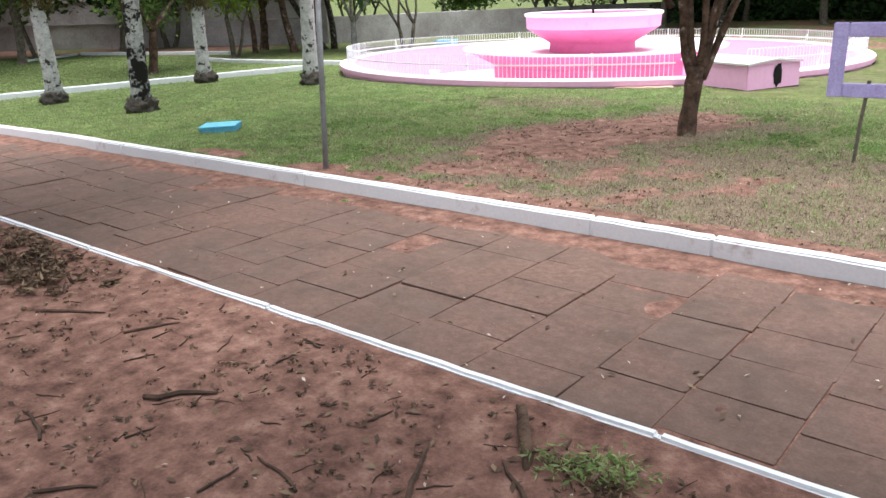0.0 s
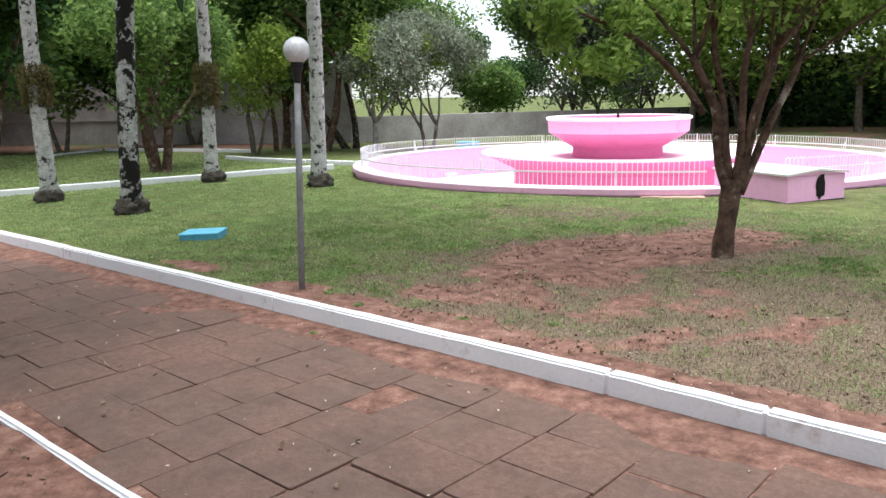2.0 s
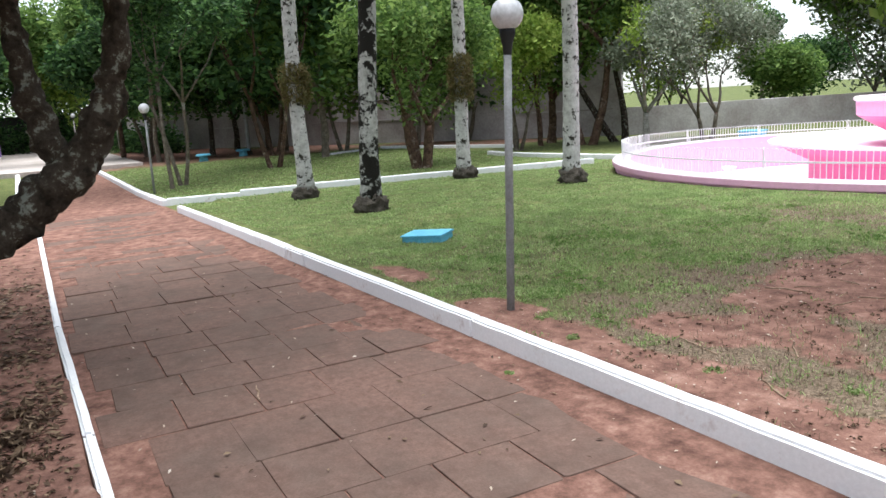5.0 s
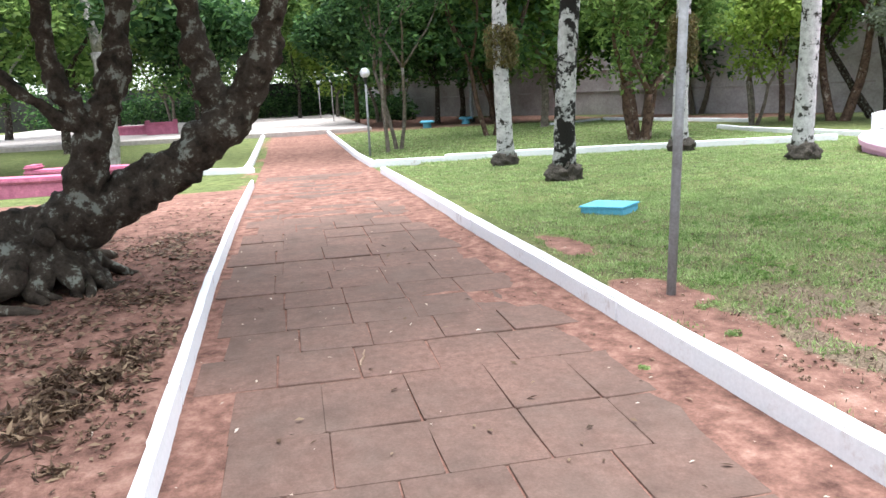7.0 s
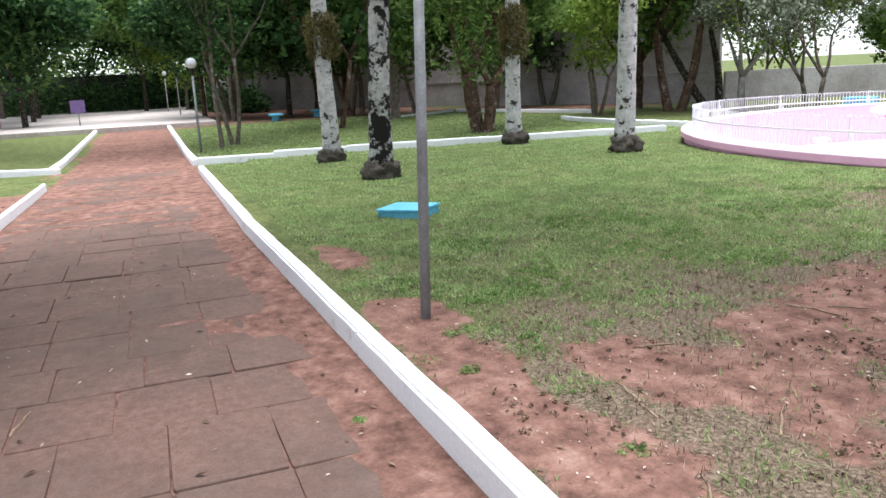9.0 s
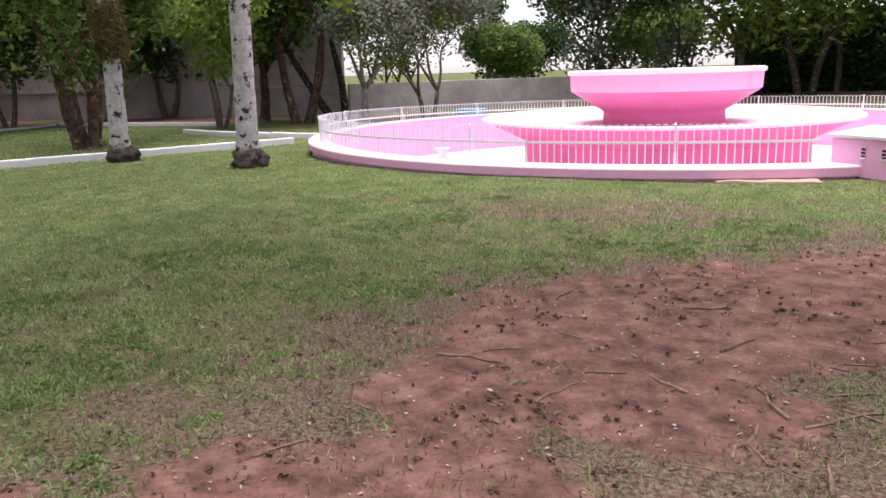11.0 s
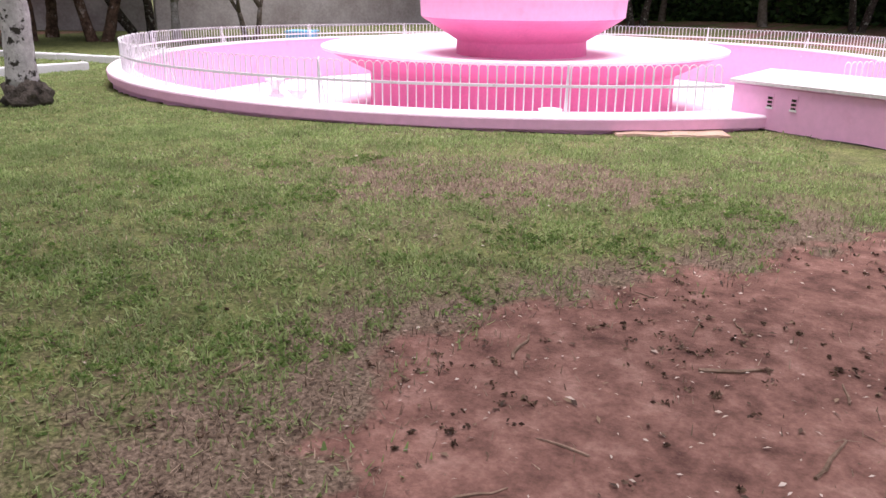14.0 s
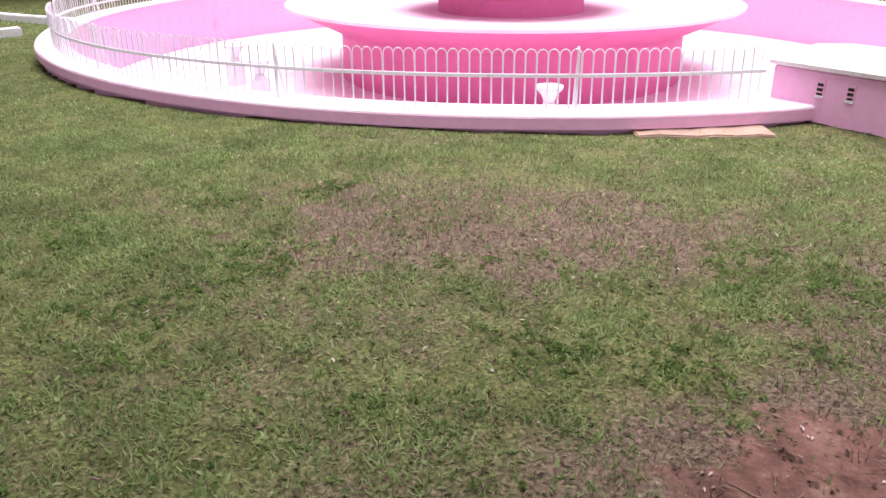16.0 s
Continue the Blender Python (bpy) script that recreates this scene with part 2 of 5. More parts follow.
def box(bm, x0, y0, z0, x1, y1, z1, bevel=0.0, wob=0.0, cuts=0):
    g = bmesh.ops.create_cube(bm, size=1.0)["verts"]
    for v in g:
        v.co = Vector(((x0 + x1) / 2 + v.co.x * (x1 - x0), (y0 + y1) / 2 + v.co.y * (y1 - y0), (z0 + z1) / 2 + v.co.z * (z1 - z0)))
    if cuts:
        es = list({e for v in g for e in v.link_edges})
        es = [e for e in es if abs((e.verts[0].co - e.verts[1].co).normalized().x) > 0.9]
        bmesh.ops.subdivide_edges(bm, edges=es, cuts=cuts, use_grid_fill=True)
    if bevel:
        bmesh.ops.bevel(bm, geom=list({e for f in bm.faces for e in f.edges if e.calc_face_angle(0) > 0.5}), offset=bevel, segments=2, affect="EDGES")
    if wob:
        for v in bm.verts:
            v.co += noise.noise_vector(v.co * 5) * wob + noise.noise_vector(v.co * 19) * wob * 0.5
    return bm


def lathe(profile, n=64, a0=0.0, a1=2 * math.pi, close=False):
    """Spin (radius, z) pairs about z."""
    bm = bmesh.new()
    full = abs(a1 - a0 - 2 * math.pi) < 1e-6
    cols = []
    for i in range(n if full else n + 1):
        a = a0 + (a1 - a0) * i / n
        cols.append([bm.verts.new((r * math.cos(a), r * math.sin(a), z)) for r, z in profile])
    k = len(profile)
    for i in range(n):
        c, d = cols[i], cols[(i + 1) % len(cols)]
        for j in range(k if close else k - 1):
            bm.faces.new((c[j], d[j], d[(j + 1) % k], c[(j + 1) % k]))
    if not full and close:
        bm.faces.new(cols[0][::-1])
        bm.faces.new(cols[-1])
    bmesh.ops.remove_doubles(bm, verts=bm.verts, dist=1e-5)
    bmesh.ops.recalc_face_normals(bm, faces=bm.faces)
    return bm


def tube(bm, pts, radii, n=8, rough=0.0, seed=0.0):
    """A tapered limb along a line of points."""
    pts = [Vector(p) for p in pts]
    rings = []
    for i, p in enumerate(pts):
        d = (pts[min(i + 1, len(pts) - 1)] - pts[max(i - 1, 0)]).normalized()
        u = d.cross(Vector((0.31, 0.95, 0.05))).normalized()
        w = d.cross(u)
        ring = []
        for j in range(n):
            a = 2 * math.pi * j / n
            k = 1 + rough * noise.noise(Vector((math.cos(a) * 1.7 + seed, math.sin(a) * 1.7, p.z * 2.2 + i * 0.3)))
            ring.append(bm.verts.new(p + (u * math.cos(a) + w * math.sin(a)) * radii[i] * k))
        rings.append(ring)
    for a, b in zip(rings, rings[1:]):
        for j in range(n):
            bm.faces.new((a[j], a[(j + 1) % n], b[(j + 1) % n], b[j]))
    bm.faces.new(rings[0][::-1])
    bm.faces.new(rings[-1])


def spline(pts, radii, n):
    """Catmull-Rom through the points."""
    P = [Vector(p) for p in pts]
    P = [P[0] * 2 - P[1]] + P + [P[-1] * 2 - P[-2]]
    R = [radii[0]] + list(radii) + [radii[-1]]
    out, rad = [], []
    for i in range(1, len(P) - 2):
        for k in range(n):
            t = k / n
            a, b, c, d = P[i - 1:i + 3]
            out.append(0.5 * (2 * b + (c - a) * t + (2 * a - 5 * b + 4 * c - d) * t * t + (3 * b - a - 3 * c + d) * t ** 3))
            rad.append(R[i] * (1 - t) + R[i + 1] * t)
    return out + [P[-2]], rad + [R[-2]]


def leaves(rng, centres, spread, count, size, droop=0.0, aspect=0.45, flat=0.8):
    """Small folded leaves scattered round clump centres: vertices and quad faces."""
    centres = np.asarray(centres, dtype=float)
    spread = np.broadcast_to(np.asarray(spread, dtype=float), (len(centres),))
    idx = rng.integers(0, len(centres), count)
    d = rng.normal(size=(count, 3))
    d *= (rng.random(count) ** 0.5 / np.linalg.norm(d, axis=1))[:, None]
    d[:, 2] *= flat
    p = centres[idx] + d * spread[idx][:, None]
    ax = rng.normal(size=(count, 3))
    ax[:, 2] = ax[:, 2] * 0.5 - droop
    ax /= np.linalg.norm(ax, axis=1)[:, None]
    sd = np.cross(ax, rng.normal(size=(count, 3)))
    sd /= np.linalg.norm(sd, axis=1)[:, None] + 1e-9
    s = size * rng.uniform(0.6, 1.3, count)[:, None]
    nrm = np.cross(ax, sd)
    v = np.stack([p - ax * s, p + sd * s * aspect - nrm * s * 0.12, p + ax * s, p - sd * s * aspect - nrm * s * 0.12], axis=1).reshape(-1, 3)
    return v, np.arange(count * 4).reshape(-1, 4)


# the ground --------------------------------------------------------------------
POOL = (-9.14, 17.55)
POOL_R = 6.24
PATH_END = -15.95


def kerb_y(x):
    return 4.6 + 0.035 * min(max(x + 9.0, 0.0), 7.0) + 0.012 * max(x + 2.0, 0.0)


def left_y(x):
    return 2.26 + 0.018 * max(x + 7.0, 0.0)


def path_z(x):
    return -0.022 * min(max(-x - 9.5, 0.0), 12.0)


def ss(a, b, v):
    t = min(max((v - a) / (b - a), 0.0), 1.0)
    return t * t * (3 - 2 * t)


def ground_z(x, y):
    z = path_z(x)
    n1 = noise.noise(Vector((x * 0.6, y * 0.6, 3.1))) * 0.02 + noise.noise(Vector((x * 3, y * 3, 1.0))) * 0.008
    if x > PATH_END - 0.2 or y > kerb_y(x) + 1:
        lawn = (0.09 + 0.03 * ss(5.5, 9.0, y) + n1) * (1.0 if x > -13 else 1.0 - 0.3 * ss(-13, -20, x))
        k = ss(kerb_y(x) + 0.06, kerb_y(x) + 0.13, y)
    else:
        lawn, k = 0.03 + n1, ss(kerb_y(x) + 0.02, kerb_y(x) + 0.3, y)
    if left_y(x) - 0.05 < y < kerb_y(x) + 0.05:
        base = z - 0.008 + noise.noise(Vector((x * 1.1, y * 1.1, 7))) * 0.009 + noise.noise(Vector((x * 4, y * 4, 17))) * 0.004
        base += 0.014 * ss(kerb_y(x) - 0.5, kerb_y(x) - 0.15, y) + 0.012 * ss(-9.0, -11.5, x)
    else:
        base = z + 0.012 + n1 * 1.2 * (0.2 + 0.8 * ss(left_y(x) - 0.1, left_y(x) - 0.6, y)) + 0.112 * ss(-15.5, -12.0, x)
    v = base * (1 - k) + (z + lawn) * k
    r = math.hypot(x - POOL[0], y - POOL[1])
    if r < POOL_R - 0.1:
        v = -0.9
    return v


def blob(x, y, cx, cy, rx, ry, a=0.0):
    c, s = math.cos(a), math.sin(a)
    dx, dy = x - cx, y - cy
    return 1 - math.hypot((dx * c + dy * s) / rx, (-dx * s + dy * c) / ry)


def bare_at(x, y):
    """1 on bare earth, 0 on turf."""
    if 26.9 * (y - 8.2) - 16.1 * (x + 53) > 3 and 7 * (y - 24.4) - 18.6 * (x + 26) > 0:
        return 0.05
    w = noise.noise(Vector((x * 1.1, y * 1.1, 5))) * 0.35 + noise.noise(Vector((x * 3.1, y * 3.1, 9))) * 0.3 + noise.noise(Vector((x * 6.5, y * 6.5, 3))) * 0.2
    if y < left_y(x):
        if x < -14:
            return 0.5 * ss(-0.2, 0.4, w) + 0.3 * ss(1.5, 2.3, y)
        return 1.0 - ss(-1.5, -4.5, y) * (0.6 + w)
    if y < kerb_y(x) + 0.05 or (x < -40 and y < 9):
        return 1.0
    d = max(blob(x, y, -3.72, 8.45, 2.2, 0.92, 1.2), blob(x, y, -3.6, 7.1, 0.8, 0.5) * 0.7, blob(x, y, -4.2, 5.75, 0.5, 0.28) * 0.7, blob(x, y, -3.7, 5.15, 1.5, 0.26) * 0.5,
            blob(x, y, -3.2, 6.2, 1.4, 0.7) * 0.2, blob(x, y, -7.0, 5.08, 0.5, 0.2) * 0.9, blob(x, y, -5.25, 5.1, 0.55, 0.26), blob(x, y, -0.5, 5.12, 4.0, 0.22) * 0.5)
    v = ss(-0.25, 0.35, d + w * 0.85)
    if x < -26:
        v = max(v, 0.6 * ss(14, 18, y + w * 4), ss(-30, -36, x) * 0.7)
    if y > 22 and x > -18:
        v = max(v, ss(-0.3, 0.3, w) * 0.9)
    return v


def dry_at(x, y):
    """1 on straw-coloured turf thick with litter."""
    w = noise.noise(Vector((x * 0.9, y * 0.9, 15))) * 0.5 + noise.noise(Vector((x * 2.7, y * 2.7, 19))) * 0.35 + noise.noise(Vector((x * 7, y * 7, 29))) * 0.35
    d = max(blob(x, y, -3.6, 8.2, 2.6, 1.5, 1.2) * 0.9, blob(x, y, -1.3, 6.5, 4.0, 1.9) * 1.5, blob(x, y, -6.0, 10.2, 1.6, 0.7, 0.3) * 0.75, blob(x, y, -3.6, 5.8, 1.4, 1.0) * 1.2, blob(x, y, -4.9, 6.9, 0.7, 0.5) * 0.5)
    far = 0.2 * ss(-6.5, -9.0, x)
    return min(max(0.29 - far + ss(-0.3, 0.6, d + w * 0.5) * 0.55 + w * 0.32, 0), 1)


def axis_steps(lo, hi, fine_lo, fine_hi, step):
    mid = list(np.arange(fine_lo, fine_hi + 1e-6, step))
    a, s = [], step
    v = fine_lo
    while v > lo:
        s *= 1.35
        v -= s
        a.append(max(v, lo))
    b, s = [], step
    v = fine_hi
    while v < hi:
        s *= 1.35
        v += s
        b.append(min(v, hi))
    return a[::-1] + mid + b


gx = axis_steps(-900, 900, -20, 3, 0.14)
gy = sorted(axis_steps(-900, 900, -2.0, 25.0, 0.12) + [2.115 + 0.03 * k for k in range(12)] + [4.535 + 0.03 * k for k in range(20)])
ground_v = [(x, y, ground_z(x, y)) for y in gy for x in gx]
nx = len(gx)
ii = np.arange((len(gy) - 1) * nx).reshape(-1, nx)[:, :-1].ravel()
ground = raw("ground", ground_v, np.stack([ii, ii + 1, ii + nx + 1, ii + nx], axis=1), M_GROUND, None, True)
for key, fn in (("bare", bare_at), ("dry", dry_at)):
    at = ground.data.attributes.new(key, "FLOAT", "POINT")
    at.data.foreach_set("value", np.array([fn(x, y) for x, y, _ in ground_v], dtype=np.float32))
tagged(ground, "park ground of red earth and patchy green lawn", "ground", kind="structure")


# kerbs ---------------------------------------------------------------------------
def kerb(name, label, x0, y0, x1, y1, width, height, sink=0.15, seg=1.05, seed=1, zfun=None):
    """A whitewashed kerb of uneven stones laid end to end."""
    rng = random.Random(seed)
    length = math.hypot(x1 - x0, y1 - y0)
    ang = math.degrees(math.atan2(y1 - y0, x1 - x0))
    root = tagged(empty(name, pose(x0, y0, 0, 0, 0, ang)), label, "kerb", kind="structure")
    s = 0.0
    while s < length - 0.1:
        e = min(s + seg * rng.uniform(0.85, 1.2), length)
        if length - e < 0.3:
            e = length
        mx, my = x0 + (x1 - x0) * (s + e) / 2 / length, y0 + (y1 - y0) * (s + e) / 2 / length
        z = zfun(mx, my) if zfun else path_z(mx)
        bm = box(bmesh.new(), s, -width / 2, -sink, e - 0.002, width / 2, height, 0.014, 0.0045, 14)
        for v in bm.verts:
            v.co.z += path_z(x0 + (x1 - x0) * v.co.x / length) - path_z(mx)
        ob = part("kerb_stone", bm, M_WHITE, root)
        ob.matrix_basis = pose(0, rng.uniform(-0.0015, 0.0015), z + rng.uniform(-0.001, 0.001))
        s = e
    return root


def gz(x, y):
    """The lawn's height without its small bumps."""
    return sum(ground_z(x + dx, y + dy) for dx in (-0.7, 0.0, 0.7) for dy in (-0.7, 0.0, 0.7)) / 9


for xa, xb, sd in ((6.0, -2.0, 11), (-2.0, -9.0, 1), (-9.0, PATH_END, 21)):
    kerb("kerb", "white-painted concrete kerb raised along the lawn edge", xa, kerb_y(xa) + 0.05, xb, kerb_y(xb) + 0.05, 0.105, 0.14, seed=sd, seg=3.5)
for xa, xb, sd in ((6.0, -7.0, 12), (-7.0, -15.0, 2)):
    kerb("kerb", "low chipped white kerb holding back red earth", xa, left_y(xa) - 0.03, xb, left_y(xb) - 0.03, 0.055, 0.135, seed=sd, seg=2.2)
kerb("kerb", "white kerb beside the far stretch of path", -17.7, 4.66, -46, 4.6, 0.14, 0.14, seed=3, seg=2.0)
kerb("kerb", "long white kerb crossing the lawn behind the palms", -17.7, 4.7, -15.3, 14.0, 0.16, 0.13, seed=4, seg=1.6, zfun=gz)
kerb("kerb", "white kerb running to the fountain rim", -23.0, 15.85, -15.2, 15.1, 0.16, 0.12, seed=5, seg=1.6, zfun=gz)
kerb("kerb", "white kerb in front of the grey wall", -31.8, 15.8, -25.0, 18.2, 0.15, 0.12, seed=6, seg=1.6, zfun=gz)
kerb("kerb", "white kerb edge of the far lawn", -30.5, 13.0, -32.0, 15.7, 0.12, 0.08, seed=7, seg=1.6, zfun=gz)
kerb("kerb", "short broken white kerb off the path", -18.4, 2.1, -19.4, 0.4, 0.2, 0.12, seed=8, seg=0.6, zfun=gz)
kerb("kerb", "white kerb along the far path", -18.6, 1.95, -36, 1.9, 0.15, 0.12, seed=9, seg=1.4)


# trees -----------------------------------------------------------------------------
def grow(rng, bm, start, way, length, radius, depth, tips, spread=0.6, up=0.15):
    """Limbs that fork; the tips are where leaves gather."""
    pts, rad = [Vector(start)], [radius]
    d = Vector(way).normalized()
    steps = 4
    for i in range(steps):
        d = (d + Vector((rng.uniform(-1, 1), rng.uniform(-1, 1), rng.uniform(-0.6, 1) + up)) * 0.16).normalized()
        pts.append(pts[-1] + d * length / steps)
        rad.append(radius * (1 - 0.45 * (i + 1) / steps))
    tube(bm, pts, rad, 7 if depth > 1 else 5, 0.15, rng.random() * 50)
    if depth <= 2:
        tips.append(pts[2])
    if depth == 0:
        tips.extend(pts[3:])
        return
    for k in range(rng.choice((2, 3))):
        nd = (d + Vector((rng.uniform(-1, 1), rng.uniform(-1, 1), rng.uniform(-0.4, 0.7))) * spread).normalized()
        grow(rng, bm, pts[-1], nd, length * rng.uniform(0.62, 0.85), rad[-1] * 0.75, depth - 1, tips, spread, up)


def tree(label, x, y, stems, trunk_h, height, radius, r0, bark, leaf, seed, count=5000, leaf_size=0.12, droop=0.2, depth=3, clump=0.8, group="", lean=(0, 0), category="tree", z=None):
    rng = random.Random(seed)
    nrng = np.random.default_rng(seed)
    root = tagged(empty("tree", pose(x, y, (ground_z(x, y) if z is None else z) - 0.02)), label, category, group)
    bm = bmesh.new()
    tips = []
    for s in range(stems):
        a = 2 * math.pi * (s + rng.random() * 0.6) / stems
        off = r0 * (0.9 if stems > 1 else 0)
        splay = 0.22 if stems > 1 else 0.05
        base = Vector((math.cos(a) * off, math.sin(a) * off, -0.1))
        top = base + Vector((math.cos(a) * splay * trunk_h + lean[0] * trunk_h, math.sin(a) * splay * trunk_h + lean[1] * trunk_h, trunk_h * rng.uniform(0.85, 1.1)))
        midp = base.lerp(top, 0.5) + Vector((rng.uniform(-1, 1), rng.uniform(-1, 1), 0)) * 0.04 * trunk_h
        rr = r0 / (1 if stems == 1 else 1.5)
        pts, rad = spline([base, base.lerp(midp, 0.15), midp, top], [rr * 1.5, rr * 1.05, rr * 0.85, rr * 0.7], 4)
        tube(bm, pts, rad, 9, 0.25, seed + s)
        for k in range(2 if stems > 2 else 3):
            b = a + rng.uniform(-1.2, 1.2) + k * 2.1
            way = Vector((math.cos(b) * radius, math.sin(b) * radius, (height - trunk_h) * 0.75))
            grow(rng, bm, top, way, (height - trunk_h) * 0.42, rr * 0.6, depth - 1, tips)
    part("trunk", bm, bark, root, smooth=True)
    v, f = leaves(nrng, tips, clump, count, leaf_size, droop)
    raw("crown", v, f, leaf, root)
    return root


# wall render darkened: the shade under the trees is in its colour
M_SHADED_WALL = worn("shaded dark render", (0.06, 0.055, 0.05), (0.03, 0.03, 0.026), 0.8, 14, 0.95)


M_PALE_BARK = bark_mat("pale grey bark", (0.42, 0.4, 0.37), (0.2, 0.18, 0.16), (0.5, 0.49, 0.46), 0.55, 0.7)

# boundary walls ------------------------------------------------------------------------
def wall(name, label, x0, y0, x1, y1, z0, z1, thick, material):
    length = math.hypot(x1 - x0, y1 - y0)
    bm = box(bmesh.new(), 0, -thick / 2, z0, length, thick / 2, z1, 0.02, 0.015, 20)
    ob = part(name, bm, material)
    ob.matrix_world = pose(x0, y0, 0, 0, 0, math.degrees(math.atan2(y1 - y0, x1 - x0)))
    return tagged(ob, label, "wall", kind="structure")


wall("wall_west", "tall weathered grey rendered boundary wall", -53, 8.2, -26.1, 24.3, -0.4, 3.3, 0.25, M_WALL)
wall("wall_north", "low weathered grey boundary wall", -26.0, 24.4, -19.0, 43.0, -0.4, 0.95, 0.22, M_WALL)
wall("wall_south", "long grey boundary wall behind trees", -66, -26.0, -62.0, 14.0, -0.4, 2.4, 0.22, M_SHADED_WALL)
for name, a, b, zr in (("ledge", (-51, 9.22), (-26.3, 24.0), 0.9), ("ledge", (-51, 9.22), (-26.3, 24.0), 1.9)):
    ob = wall(name, "thin grey concrete band along the tall wall", a[0], a[1], b[0], b[1], zr, zr + 0.06, 0.06, M_WALL)

# fountain and pool ---------------------------------------------------------------------------
fz = 0.10
fountain = tagged(empty("fountain", pose(POOL[0], POOL[1], fz)), "large round tiered pink concrete fountain with a raised bowl", "fountain")
part("pool_floor", lathe([(0.0, -0.66), (POOL_R - 0.25, -0.66)], 96), M_PALE, fountain, "pale pink pool floor")
part("pool_wall", lathe([(POOL_R - 0.34, -0.66), (POOL_R - 0.34, 0.135), (POOL_R, 0.135), (POOL_R - 0.005, 0.05), (POOL_R - 0.06, 0.042), (POOL_R - 0.06, -0.4)], 128), M_PINK, fountain, "pink pool wall")
part("pool_rim", lathe([(POOL_R - 0.35, 0.137), (POOL_R - 0.35, 0.158), (POOL_R - 0.025, 0.16), (POOL_R - 0.008, 0.15), (POOL_R - 0.004, 0.137)], 128, close=True), M_PALE, fountain, "pale pink painted pool rim")
part("lower_tier", lathe([(2.44, -0.68), (2.44, -0.06), (2.47, -0.02), (3.12, 0.29), (3.12, 0.3), (1.0, 0.17), (0.3, 0.17)], 96), M_ROSE, fountain, "deep pink tapering lower basin", False)
part("tier_slab", lathe([(3.1, 0.305), (3.2, 0.31), (3.21, 0.35), (3.17, 0.365), (1.6, 0.22), (0.4, 0.2), (0.4, 0.19), (1.6, 0.21)], 96, close=True), M_PALE, fountain, "near-white basin top", False)
part("pedestal", lathe([(1.05, 0.18), (1.04, 0.45), (1.08, 0.47), (0.3, 0.48)], 64), M_ROSE, fountain, "pink pedestal", True)
part("bowl", lathe([(1.03, 0.42), (1.58, 0.76), (1.6, 0.78), (1.62, 1.05), (0.4, 1.05)], 80), M_ROSE, fountain, "pink flared bowl", False)
part("bowl_band", lathe([(1.6, 0.785), (1.62, 0.79), (1.635, 1.06), (1.44, 1.06), (1.44, 0.786)], 80, close=True), M_PINK, fountain, "lighter pink band")
part("bowl_lip", lathe([(1.44, 1.063), (1.66, 1.063), (1.68, 1.085), (1.675, 1.13), (1.63, 1.145), (1.4, 1.13)], 80, close=True), M_PALE, fountain, "pale pink bowl lip")
part("nozzle", lathe([(0.03, 1.0), (0.03, 1.2), (0.02, 1.21), (0.0, 1.21)], 10), M_DARK, fountain, "thin dark pipe")

# railing of looped bars round the pool
railing = tagged(empty("railing", pose(POOL[0], POOL[1], fz + 0.095, -0.735, -0.447, 0)), "white-painted metal hoop railing round the pool", "railing")
RR, HOOPS = POOL_R - 0.2, 464
HUT_A, HUT_B = math.radians(-47), math.radians(-34)
step = 2 * math.pi / HOOPS


def hoop_mesh():
    bm = bmesh.new()
    w = RR * step * 0.5 * 0.95
    pts = [(0, -w, -0.05), (0, -w, 0.22), (0, -w, 0.365)]
    pts += [(0, -w * math.cos(math.pi * k / 6), 0.365 + w * 1.1 * math.sin(math.pi * k / 6)) for k in range(1, 6)]
    pts += [(0, w, 0.365), (0, w, 0.22), (0, w, -0.05)]
    tube(bm, pts, [0.0048] * len(pts), 4)
    me = bpy.data.meshes.new("hoop")
    bm.to_mesh(me)
    bm.free()
    me.materials.append(M_WHITE)
    return me


hoop_data = hoop_mesh()
hoop_run = []
for i in range(HOOPS):
    a = (i + 0.5) * step
    if HUT_A < a - 2 * math.pi < HUT_B:
        continue
    if abs((a - math.radians(298) + math.pi) % (2 * math.pi) - math.pi) > math.radians(96):
        hoop_run.append(a)
        continue
    ob = new("hoop", hoop_data)
    ob.parent = railing
    ob.matrix_basis = pose(RR * math.cos(a), RR * math.sin(a), 0, 0, random.uniform(-2, 2), math.degrees(a))
hv = np.array([v.co[:] for v in hoop_data.vertices])
hq = np.array([p.vertices[:] for p in hoop_data.polygons if len(p.vertices) == 4])
fv = np.concatenate([np.stack([RR * math.cos(a) + hv[:, 0] * math.cos(a) - hv[:, 1] * math.sin(a), RR * math.sin(a) + hv[:, 0] * math.sin(a) + hv[:, 1] * math.cos(a), hv[:, 2]], axis=1) for a in hoop_run])
ff = np.concatenate([hq + k * len(hv) for k in range(len(hoop_run))])
tagged(raw("hoop_run", fv, ff, M_WHITE, railing), kind="stuff")
part("rail", lathe([(RR - 0.012, 0.205), (RR + 0.012, 0.205), (RR + 0.012, 0.23), (RR - 0.012, 0.23)], 160, HUT_B, HUT_A + 2 * math.pi, True), M_WHITE, railing, "flat white middle rail")
